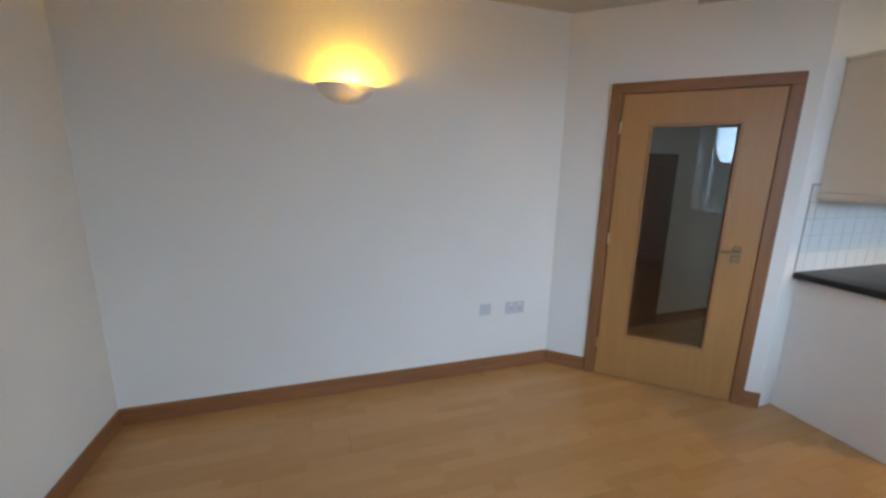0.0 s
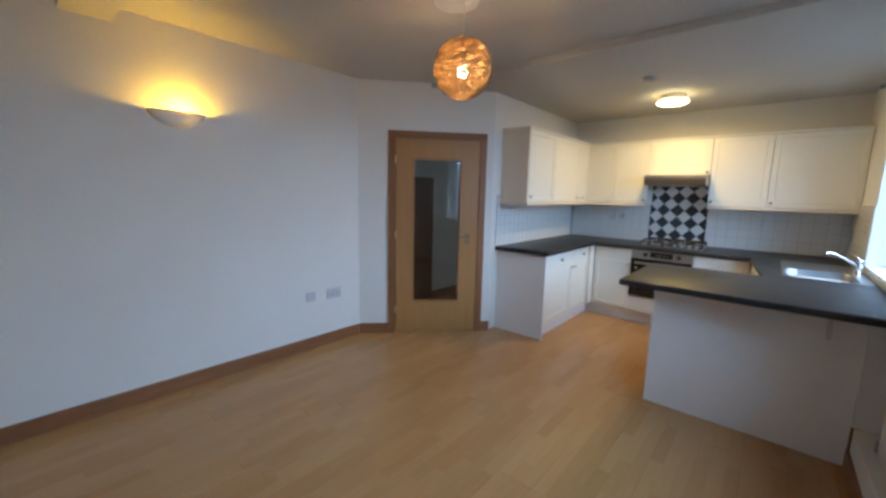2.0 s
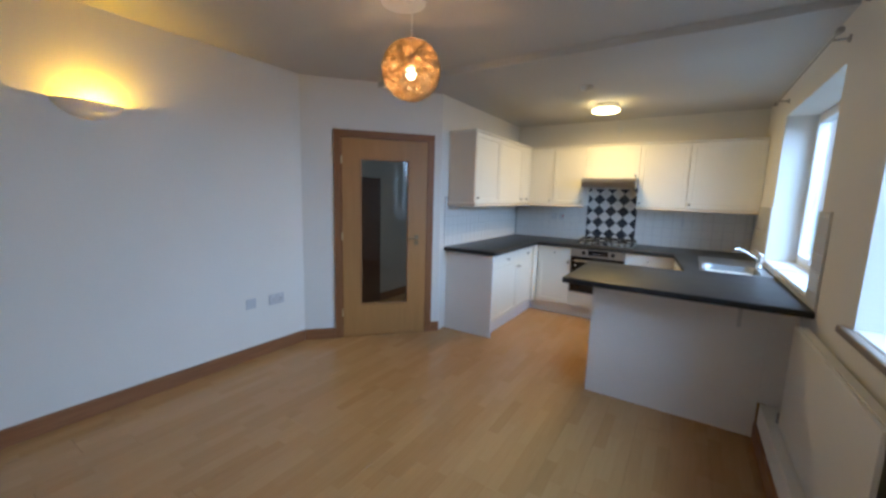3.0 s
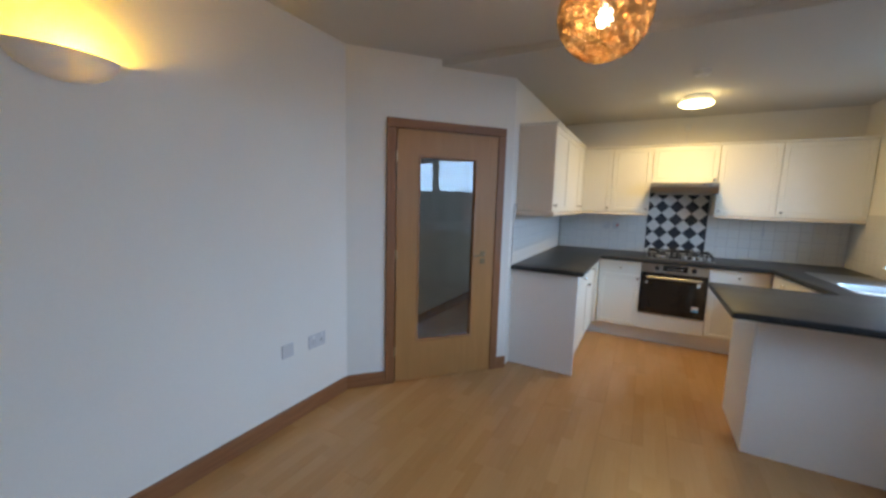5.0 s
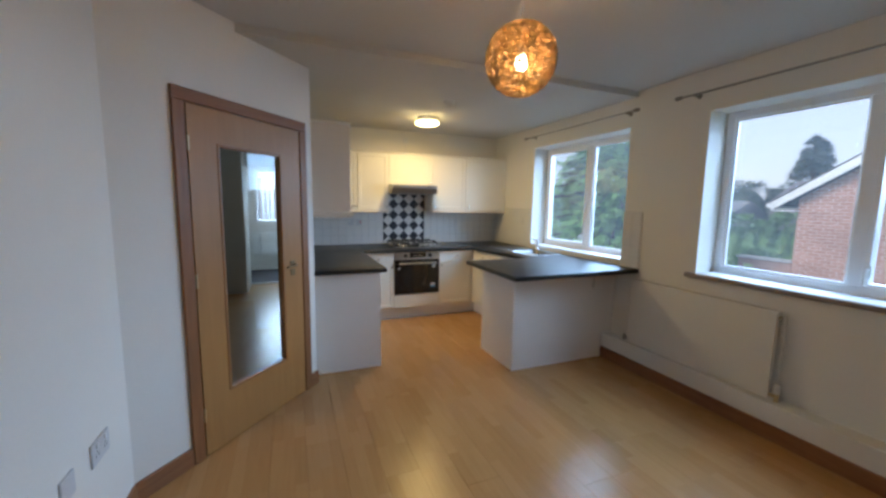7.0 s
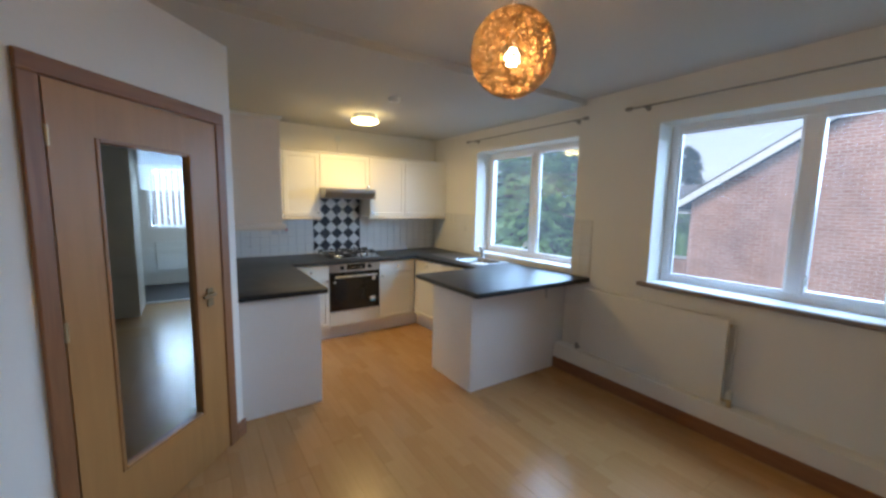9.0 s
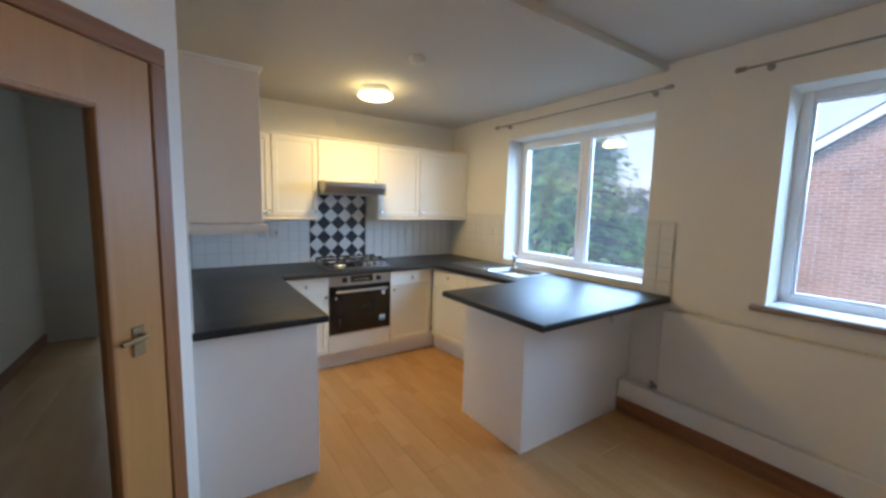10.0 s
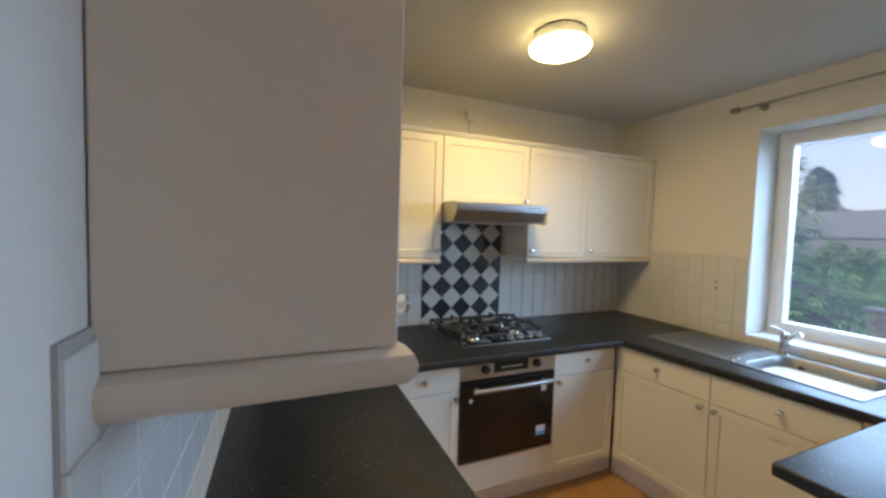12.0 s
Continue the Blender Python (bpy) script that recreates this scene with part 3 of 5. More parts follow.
def mapped(bm, f):
    for v in bm.verts:
        v.co = f(*v.co)
    return bm


def knob(parent, f, a, z, r=0.015):
    bm = B()
    lathe(bm, (0, 0, 0), [(0, 0), (0.010, 0), (0.0085, 0.003), (0.006, 0.012), (r * 0.85, 0.016), (r, 0.021), (r * 0.8, 0.027), (0, 0.029)], 18)
    for v in bm.verts:
        v.co = f(a + v.co.x, 0.018 + v.co.z, z + v.co.y)
    part("knob", bm, CHROME, parent, "small round chrome knob", True)


def front(kind, parent, f, a0, a1, z0, z1, knobs=(), rail=0.062):
    """A framed door or a plain drawer front with its knobs."""
    a0, a1, z0, z1 = a0 + 0.0022, a1 - 0.0022, z0 + 0.0022, z1 - 0.0022
    bm = B()
    box(bm, a0, 0.0, z0, a1, 0.018, z1, 0.0018)
    if kind == "door":
        face = max(bm.faces, key=lambda q: q.calc_center_median().y + q.calc_area())
        bmesh.ops.inset_region(bm, faces=[face], thickness=rail)
        bmesh.ops.inset_region(bm, faces=[face], thickness=0.004, depth=-0.0065)
    d = part(kind if kind == "door" else "drawer_front", mapped(bm, f), CABINET, parent)
    for a, z in knobs:
        knob(d, f, a, z)
    return d


def wall_unit(f, face_box, doors, z0, z1, label):
    x0, y0, x1, y1 = face_box
    c = thing("wall_cabinet", ((x0 + x1) / 2, (y0 + y1) / 2, z0), label, "cabinet", "wall cabinets")
    part("body", box(B(), x0, y0, z0, x1, y1, z1), CABINET, c)
    for a0, a1, k in doors:
        front("door", c, f, a0, a1, z0, z1, k)
    return c


ZB0, ZB1, ZKN = 1.388, 2.110, 1.432
WX = 4.878
fW, fS = on("W", WX), on("S", 2.028)
WL = "white framed kitchen wall cabinet with a chrome knob"
wall_unit(fS, (3.288, 2.029, 3.87, YK - 0.002), [(3.288, 3.87, [(3.312, 1.446)])], ZB0, ZB1, "white framed wall cabinet at the open end of the run")
wall_unit(fS, (3.872, 2.029, 4.56, YK - 0.002), [(3.872, 4.56, [(4.44 + 0.08, 1.442)])], ZB0, ZB1, WL)
wall_unit(fS, (4.562, 2.029, 4.877, YK - 0.002), [(4.562, 4.855, [(4.70, 1.442)])], ZB0, ZB1, "narrow white framed corner wall cabinet")
wall_unit(fW, (WX + 0.001, 1.692, XH - 0.002, 2.027), [(1.692, 2.027, [(1.722, ZKN)])], ZB0, ZB1, "narrow white framed corner wall cabinet beside the cooker wall")
wall_unit(fW, (WX + 0.001, 1.290, XH - 0.002, 1.690), [(1.290, 1.690, [(1.322, ZKN)])], ZB0, ZB1, WL)
wall_unit(fW, (WX + 0.001, 0.684, XH - 0.002, 1.288), [(0.684, 1.288, [(0.715, 1.752)])], 1.722, ZB1, "short white wall cabinet above the cooker hood")
wall_unit(fW, (WX + 0.001, 0.186, XH - 0.002, 0.682), [(0.186, 0.682, [(0.650, ZKN)])], ZB0, ZB1, WL)
wall_unit(fW, (WX + 0.001, YW + 0.003, XH - 0.002, 0.184), [(YW + 0.004, 0.184, [(0.152, ZKN)])], ZB0, ZB1, WL)
# end panel, cornice and light pelmet
ep = thing("cabinet_end_panel", (3.30, 2.18, ZB0), "plain end panel of the wall cabinets, warm lamplight put into its beige", "panel")
part("panel", box(B(), 3.264, 2.010, 1.401, 3.287, YK - 0.002, ZB1 + 0.002, 0.002), PANEL_WARM, ep)


def mould(name, label, prof, zbase, material):
    """A moulding along both runs of wall cabinets, turned round the open end."""
    bm = B()
    path = [(3.264, YK - 0.002), (3.264, 2.008), (4.860, 2.008), (4.860, YW + 0.003)]
    nrm = [(-1, 0), (-1, -1), (-1, -1), (-1, 0)]
    rings = [[bm.verts.new((x + nx * o, y + ny * o, zbase + h)) for o, h in prof] for (x, y), (nx, ny) in zip(path, nrm)]
    for a, b in zip(rings, rings[1:]):
        n = len(prof)
        for i in range(n):
            bm.faces.new((a[i], a[(i + 1) % n], b[(i + 1) % n], b[i]))
    bm.faces.new(rings[0]), bm.faces.new(rings[-1])
    ob = finish(name, bm, material)
    tagged(ob, label, "moulding")


mould("cornice", "off-white cornice moulding on top of the wall cabinets", [(-0.03, 0), (0.003, 0), (0.006, 0.008), (0.014, 0.012), (0.016, 0.020), (-0.03, 0.020)], 2.113, CABINET)
# pelmet: a rounded rail below the cabinets, broken at the hood
def pelmet(path, nrm, z, prof, label):
    bm = B()
    rings = [[bm.verts.new((x + nx * o, y + ny * o, z + h)) for o, h in prof] for (x, y), (nx, ny) in zip(path, nrm)]
    for a, b in zip(rings, rings[1:]):
        for i in range(len(prof)):
            j = (i + 1) % len(prof)
            bm.faces.new((a[i], a[j], b[j], b[i]))
    bm.faces.new(rings[0]), bm.faces.new(rings[-1])
    tagged(finish("pelmet", bm, PANEL_WARM, True), label, "moulding", "pelmets")


SLIM = [(-0.016, 0), (0.002, 0), (0.012, -0.005), (0.017, -0.014), (0.015, -0.026), (0.006, -0.032), (-0.016, -0.032)]
DEEP = [(-0.010, 0), (0.014, 0), (0.026, -0.006), (0.031, -0.018), (0.029, -0.034), (0.018, -0.046), (-0.010, -0.048)]
pelmet([(3.272, YK - 0.002), (3.272, 2.018), (3.2895, 2.018)], [(-1, 0), (-1, -1), (0, -1)], 1.399, DEEP, "deep rounded beige pelmet below the cabinet end panel")
pelmet([(3.292, 2.006), (4.868, 2.006), (4.868, 1.292)], [(0, -1), (-1, -1), (-1, 0)], 1.3835, SLIM, "rounded beige pelmet below the wall cabinets")
pelmet([(4.868, 0.680), (4.868, YW + 0.007)], [(-1, 0), (-1, 0)], 1.3835, SLIM, "short rounded beige pelmet beside the cooker hood")

# base units
XF, YF, YS = 4.533, 1.778, 0.205
bW, bS, bN = on("W", XF), on("S", YF), on("N", YS)
ZP, ZD, ZU = 0.155, 0.722, 0.868


def base_unit(body, label, fronts, f):
    x0, y0, x1, y1 = body
    c = thing("base_cabinet", ((x0 + x1) / 2, (y0 + y1) / 2, 0), label, "cabinet", "base cabinets")
    part("body", box(B(), x0, y0, ZP, x1, y1, ZU), CABINET, c)
    for kind, a0, a1, z0, z1, k in fronts:
        front(kind, c, f, a0, a1, z0, z1, k)
    return c


base_unit((3.275, YF + 0.001, 4.40, YK - 0.002), "white double base cabinet with two drawers and two doors",
          [("drawer", 3.275, 3.94, ZD, ZU, [(3.62, 0.79)]), ("drawer", 3.94, 4.40, ZD, ZU, [(4.22, 0.79)]),
           ("door", 3.275, 3.94, ZP, ZD, [(3.905, 0.672)]), ("door", 3.94, 4.40, ZP, ZD, [(3.975, 0.672)])], bS)
base_unit((4.402, 1.730, 4.534, YK - 0.002), "white filler post in the cabinet corner", [], bS)
base_unit((XF + 0.001, 1.304, XH - 0.002, 1.728), "white base cabinet with one drawer beside the oven",
          [("drawer", 1.304, 1.71, ZD, ZU, [(1.505, 0.795)]), ("door", 1.304, 1.71, ZP, ZD, [(1.335, 0.688)])], bW)
base_unit((XF + 0.001, 0.232, XH - 0.002, 0.704), "white base cabinet with a drawer between oven and corner",
          [("drawer", 0.232, 0.704, ZD, ZU, [(0.468, 0.795)]), ("door", 0.232, 0.704, ZP, ZD, [(0.672, 0.688)])], bW)
sk = base_unit((3.345, YW + 0.002, 4.53, 0.07), "white sink base cabinet with false drawer fronts",
               [("drawer", 3.98, 4.512, ZD, ZU, [(4.246, 0.80)]), ("drawer", 3.46, 3.98, ZD, ZU, [(3.70, 0.80)]),
                ("door", 3.98, 4.512, ZP, ZD, [(4.012, 0.692)]), ("door", 3.46, 3.98, ZP, ZD, [(3.948, 0.692), (3.69, 0.375)])], bN)
bm = B()
v = [(4.512, 0.202), (3.36, 0.087), (3.36, 0.072), (4.512, 0.072)]
lo = [bm.verts.new((x, y, ZP)) for x, y in v]
hi = [bm.verts.new((x, y, ZU)) for x, y in v]
bm.faces.new(lo), bm.faces.new(hi)
for i in range(4):
    bm.faces.new((lo[i], lo[(i + 1) % 4], hi[(i + 1) % 4], hi[i]))
part("front_frame", bm, CABINET, sk)
# end panels and peninsula
e1 = thing("counter_end_panel", (3.265, 2.04, 0), "plain white end panel of the counter", "panel")
part("panel", box(B(), 3.254, 1.756, 0, 3.274, YK - 0.002, 0.8725, 0.0015), PANEL, e1)
pn = thing("peninsula", (3.04, 0.1, 0), "white panelled peninsula under an overhanging dark worktop", "kitchen counter")
part("back_panel", box(B(), 2.747, -0.335, 0, 2.765, 0.668, 0.8725), PANEL, pn)
part("back_panel", box(B(), 2.747, YW + 0.002, 0.236, 2.765, -0.336, 0.8725), PANEL, pn)
part("end_panel", box(B(), 2.747, 0.669, 0, 3.335, 0.687, 0.8725, 0.0015), PANEL, pn)
part("side_panel", box(B(), 3.317, 0.09, 0.0, 3.335, 0.668, 0.8725), CABINET, pn)
part("bracket", box(box(B(), 2.735, -0.20, 0.70, 2.746, -0.18, 0.872), 2.60, -0.20, 0.858, 2.735, -0.18, 0.872), GREYPL, pn, "small metal support bracket")


# plinths
def plinth(bm, label):
    tagged(finish("plinth", bm, PANEL), label, "plinth", "plinths")


plinth(box(B(), 4.600, 0.14, 0, 4.616, 1.815, ZP - 0.003), "white plinth under the oven run, with a scuffed vent")
plinth(box(B(), 3.275, 1.82, 0, 4.600, 1.836, ZP - 0.003), "white plinth under the side run")
bm = mapped(box(B(), 3.34, -0.072, 0, 4.572, -0.058, ZP - 0.003), bN)
plinth(bm, "white plinth under the sink run")
vg = thing("plinth_vent", (4.598, 1.16, 0.06), "off-white slotted vent grille in the plinth", "vent")
part("frame", box(B(), 4.594, 1.06, 0.035, 4.5995, 1.27, 0.115, 0.001), PANEL, vg)
for k in range(5):
    part("slat", box(B(), 4.590, 1.07, 0.044 + 0.0135 * k, 4.594, 1.26, 0.051 + 0.0135 * k), PANEL, vg)

# worktop: one continuous slab, left out where hob and sink sit
xs = [2.480, 3.195, 3.395, 3.512, 3.965, 4.452, XH - 0.002]
ys = [YW + 0.002, -0.394, 0.010, 0.20, 0.852, 1.710, YK - 0.002]
bm = B()
grid = {}


def vert(i, j):
    if (i, j) not in grid:
        y = ys[j]
        if j == 3 and 2 <= i <= 5:
            y = 0.125 + (xs[i] - 3.395) * 0.108
        grid[i, j] = bm.verts.new((xs[i], y, 0.914))
    return grid[i, j]


for i in range(len(xs) - 1):
    for j in range(len(ys) - 1):
        cx, cy = (xs[i] + xs[i + 1]) / 2, (ys[j] + ys[j + 1]) / 2
        keep = cx > 4.452 or cy < ys[3] and cx > 3.195 or cx < 3.395 and cy < 0.852 or cy > 1.71 and cx > 3.195
        if i == 3 and j == 1:
            keep = False
        if keep:
            bm.faces.new((vert(i, j), vert(i + 1, j), vert(i + 1, j + 1), vert(i, j + 1)))
geo = bmesh.ops.extrude_face_region(bm, geom=list(bm.faces))
bmesh.ops.translate(bm, verts=[g for g in geo["geom"] if isinstance(g, bmesh.types.BMVert)], vec=(0, 0, -0.040))
bmesh.ops.recalc_face_normals(bm, faces=bm.faces)
sharp = [e for e in bm.edges if len(e.link_faces) == 2 and e.calc_face_angle(0) > 1.0]
bmesh.ops.bevel(bm, geom=sharp, offset=0.009, segments=3, affect="EDGES", profile=0.5)
tagged(finish("worktop", bm, WORKTOP, True), "dark grey speckled laminate worktop with rounded edges", "worktop")

# ---- sink and tap ----
sn = thing("sink", (3.98, -0.2, 0.914), "stainless steel inset sink with a drainer", "sink")
bx0, bx1, by0, by1, zt = 3.522, 3.955, -0.384, 0.001, 0.9185


def round_rect(x0, y0, x1, y1, r, n=7):
    """Points round a rectangle with rounded corners, the same count for any radius."""
    return [(cx + r * math.cos(a0 + k * 1.5708 / n), cy + r * math.sin(a0 + k * 1.5708 / n))
            for cx, cy, a0 in ((x1 - r, y1 - r, 0), (x0 + r, y1 - r, 1.5708), (x0 + r, y0 + r, 3.1416), (x1 - r, y0 + r, 4.7124)) for k in range(n + 1)]


def loops(bm, rings, cap=False):
    vs = [[bm.verts.new((x, y, z)) for x, y in ring] for ring, z in rings]
    for a, b in zip(vs, vs[1:]):
        for k in range(len(a)):
            m = (k + 1) % len(a)
            bm.faces.new((a[k], a[m], b[m], b[k]))
    if cap:
        bm.faces.new(vs[-1])
    return bm


outer = round_rect(3.496, -0.445, 4.475, 0.022, 0.02)
inner = round_rect(bx0, by0, bx1, by1, 0.085)
part("rim", loops(B(), [(outer, 0.9143), (outer, 0.9180), (round_rect(3.499, -0.442, 4.472, 0.019, 0.02), 0.9195), (round_rect(3.508, -0.433, 4.463, 0.010, 0.02), zt), (inner, zt)]), STEEL_D, sn)
rings = [(inner, zt), (round_rect(bx0 + 0.006, by0 + 0.006, bx1 - 0.006, by1 - 0.006, 0.082), 0.911)]
rings += [(round_rect(bx0 + q, by0 + q, bx1 - q, by1 - q, 0.078), z) for q, z in ((0.012, 0.86), (0.020, 0.80), (0.030, 0.775), (0.045, 0.763), (0.065, 0.760))]
part("bowl", loops(B(), rings, True), STEEL_D, sn, "", True)
part("waste", cyl(B(), (3.73, -0.21, 0.7605), (3.73, -0.21, 0.764), 0.035, n=20), CHROME, sn, "", True)
part("overflow", cyl(B(), (3.86, -0.372, 0.875), (3.86, -0.366, 0.874), 0.014, n=14), BLACKPL, sn)
for k in range(7):
    part("drainer_rib", box(B(), 4.03, -0.365 + 0.048 * k, 0.9187, 4.44, -0.353 + 0.048 * k, 0.9225, 0.0015), STEEL_D, sn)
for k in range(6):
    part("drainer_nib", box(B(), 3.985, -0.075 + 0.013 * k, 0.9187, 4.012, -0.068 + 0.013 * k, 0.9225, 0.0012), CHROME, sn)
tp = thing("mixer_tap", (3.955, -0.405, 0.918), "chrome mixer tap with a long slim rising spout", "tap")
bm = B()
lathe(bm, (3.955, -0.405, 0.9187), [(0, 0), (0.028, 0), (0.028, 0.005), (0.024, 0.010), (0.021, 0.060), (0.022, 0.085), (0.023, 0.108), (0.019, 0.120), (0, 0.123)], 24)
part("body", bm, CHROME, tp, "", True)
part("spout", sweep(B(), [(3.950, -0.398, 0.985), (3.915, -0.352, 1.018), (3.865, -0.290, 1.060), (3.825, -0.240, 1.084), (3.808, -0.219, 1.084), (3.800, -0.209, 1.072)], 0.0085, 14), CHROME, tp, "", True)
part("lever", sweep(B(), [(3.955, -0.405, 1.036), (3.962, -0.392, 1.052), (3.985, -0.362, 1.068), (4.000, -0.345, 1.074)], 0.005, 8), CHROME, tp, "", True)

# ---- oven, hob, hood ----
ov = thing("oven", (4.8, 1.0, 0.16), "built-in steel and black glass oven, shut", "oven")
OY0, OY1 = 0.708, 1.302
part("body", box(B(), 4.534, OY0, 0.245, XH - 0.03, OY1, 0.872), BLACKPL, ov)
part("control_panel", box(B(), 4.512, OY0, 0.772, 4.533, OY1, 0.872, 0.002), STEEL, ov, "brushed steel control panel")
dsp = part("display", box(B(), 4.510, 0.888, 0.798, 4.5125, 1.108, 0.858), BLACKGLASS, ov, "black display")
bm = B()
for k in range(4):
    box(bm, 4.5090, 0.93 + 0.035 * k, 0.82, 4.5098, 0.952 + 0.035 * k, 0.826)
part("marks", bm, GREYPL, dsp)
for y in (0.832, 1.160):
    part("control_knob", lathe(B(), (0, 0, 0), [(0, 0), (0.024, 0), (0.021, 0.018), (0.019, 0.021), (0, 0.021)], 22), IRON, ov, "", True, Matrix.Translation((4.512, y, 0.823)) @ pose(0, 0, 0, 0, -90, 0))
dr = part("oven_door", box(B(), 4.505, OY0, 0.335, 4.533, OY1, 0.768, 0.003), BLACKGLASS, ov, "black glass door")
part("trim_strip", box(B(), 4.5035, OY0, 0.328, 4.533, OY1, 0.3345), STEEL, ov)
bm = sweep(B(), [(4.462, OY0 + 0.05, 0.728), (4.462, OY1 - 0.05, 0.728)], 0.0125, 14)
for y in (OY0 + 0.085, OY1 - 0.085):
    cyl(bm, (4.505, y, 0.728), (4.464, y, 0.728), 0.008, n=10)
part("handle", bm, STEEL, dr, "steel bar handle", True)
part("inner_window", box(B(), 4.5042, 0.79, 0.40, 4.5051, 1.22, 0.68), make("smoked_glass", (0.016, 0.012, 0.010), 0.12, vary=0.3, scale=6, bump=0), dr, "smoked oven window")
st = part("sticker", box(B(), 4.5030, 0.765, 0.405, 4.5041, 0.825, 0.46), STICKW, dr, "white and blue energy sticker")
part("sticker_band", box(B(), 4.5022, 0.765, 0.405, 4.5029, 0.825, 0.428), STICKB, st)
part("badge", cyl(B(), (4.5049, 1.245, 0.665), (4.503, 1.245, 0.665), 0.012, n=16), GREYPL, dr)
part("badge", box(B(), 4.503, 0.765, 0.66, 4.5049, 0.80, 0.70), GREYPL, dr)
part("lower_panel", box(B(), 4.516, 0.706, 0.158, 4.533, 1.303, 0.322, 0.002), CABINET, ov, "white panel below the oven")

hb_ = thing("gas_hob", (4.86, 0.96, 0.914), "steel-rimmed black gas hob with black pan supports", "hob")
part("rim", box(B(), 4.612, 0.655, 0.9145, 5.105, 1.265, 0.920, 0.002, 2), STEEL, hb_, "steel rim", True)
part("plate", box(B(), 4.618, 0.661, 0.9202, 5.099, 1.259, 0.9240, 0.001), BLACKGLASS, hb_, "black hob plate")
for k in range(4):
    part("control_knob", lathe(B(), (4.665, 0.705 + 0.068 * k, 0.9242), [(0, 0), (0.019, 0), (0.018, 0.006), (0.014, 0.008), (0.0135, 0.026), (0.011, 0.028), (0, 0.028)], 18), STEEL, hb_, "steel control knob", True)
for bx_, by_, r in ((4.80, 0.80, 0.036), (4.77, 1.12, 0.052), (4.99, 0.80, 0.045), (4.99, 1.12, 0.040)):
    bn = part("burner", lathe(B(), (bx_, by_, 0.9242), [(0, 0), (r * 1.15, 0), (r * 1.1, 0.006), (r, 0.010), (r, 0.018), (r * 0.85, 0.022), (0, 0.022)], 24), CHROME, hb_, "bright metal burner ring", True)
    part("burner_cap", lathe(B(), (bx_, by_, 0.9465), [(0, 0), (r * 0.78, 0), (r * 0.78, 0.006), (r * 0.66, 0.010), (0, 0.010)], 24), IRON, bn, "", True)
for y0, y1, x0 in ((0.668, 0.955, 4.715), (0.963, 1.252, 4.640)):
    bm = B()
    zg, x1, ym = 0.972, 5.09, (y0 + y1) / 2
    xm = (x0 + x1) / 2 + 0.02
    for a, b in (((x0, y0), (x1, y0)), ((x0, y1), (x1, y1)), ((x0, y0), (x0, y1)), ((x1, y0), (x1, y1)), ((xm, y0), (xm, y1))):
        sweep(bm, [(*a, zg - 0.010), (*b, zg - 0.010)], 0.0075, 6)
    for cx, reach in ((4.80 if x0 > 4.7 else 4.77, 0.095), (4.99, 0.095)):
        for dx, dy in ((1, 0), (-1, 0), (0, 1), (0, -1)):
            ex, ey = cx + dx * reach, ym + dy * (y1 - y0) / 2
            sweep(bm, [(ex, ey, zg - 0.010), (ex, ey, zg + 0.010), (cx + dx * 0.03, ym + dy * 0.03, zg + 0.004)], 0.0070, 6)
    for x in (x0, x1):
        for y in (y0, y1):
            cyl(bm, (x, y, 0.9242), (x, y, zg - 0.006), 0.007, n=8)
    part("pan_support", bm, IRON, hb_, "black iron pan support", True)

hd = thing("cooker_hood", (4.9, 0.98, 1.63), "brushed steel visor cooker hood", "cooker hood")
H0, H1 = 0.688, 1.286
bm = B()
prof = [(XH - 0.01, 1.718), (4.70, 1.718), (4.66, 1.712), (4.655, 1.668), (4.70, 1.612), (4.73, 1.606), (XH - 0.01, 1.625)]
a = [bm.verts.new((x, H0, z)) for x, z in prof]
b = [bm.verts.new((x, H1, z)) for x, z in prof]
bm.faces.new(a), bm.faces.new(b)
for i in range(len(prof)):
    j = (i + 1) % len(prof)
    bm.faces.new((a[i], a[j], b[j], b[i]))
part("visor", bm, STEEL, hd, "brushed steel visor")
part("front_band", box(B(), 4.648, H0 + 0.004, 1.678, 4.656, H1 - 0.004, 1.708, 0.002), STEEL, hd)
part("end_cap", box(B(), 4.66, H0 - 0.006, 1.60, 4.73, H0 + 0.002, 1.66, 0.004), GREYPL, hd, "grey plastic end cap")
part("filter", box(B(), 4.76, H0 + 0.05, 1.600, 5.10, H1 - 0.05, 1.612), GREYPL, hd)
bm = B()
for k in range(3):
    box(bm, 4.6468, 0.75 + 0.03 * k, 1.69, 4.6480, 0.765 + 0.03 * k, 1.698)
part("switches", bm, BLACKPL, hd)

# ---- radiator ----
rd = thing("radiator", (1.93, -0.43, 0.22), "white enamelled double panel radiator below the window", "radiator")
part("panel", box(B(), 1.365, -0.412, 0.238, 2.492, -0.395, 0.822, 0.006, 2), RADW, rd, "flat front panel", True)
part("back_panel", box(B(), 1.375, -0.455, 0.25, 2.482, -0.445, 0.81, 0.003), RADW, rd)
part("top_grille", box(B(), 1.367, -0.452, 0.812, 2.490, -0.414, 0.824, 0.002), RADW, rd)
vl = part("valve", cyl(cyl(B(), (1.364, -0.405, 0.270), (1.322, -0.405, 0.270), 0.011, n=12), (1.322, -0.405, 0.236), (1.322, -0.405, 0.290), 0.014, n=14), BRASS, rd, "tarnished brass valve", True)
part("cap", lathe(B(), (1.322, -0.405, 0.291), [(0, 0), (0.017, 0), (0.020, 0.012), (0.018, 0.050), (0.012, 0.056), (0, 0.057)], 18), PLASTIC, vl, "white valve cap", True)
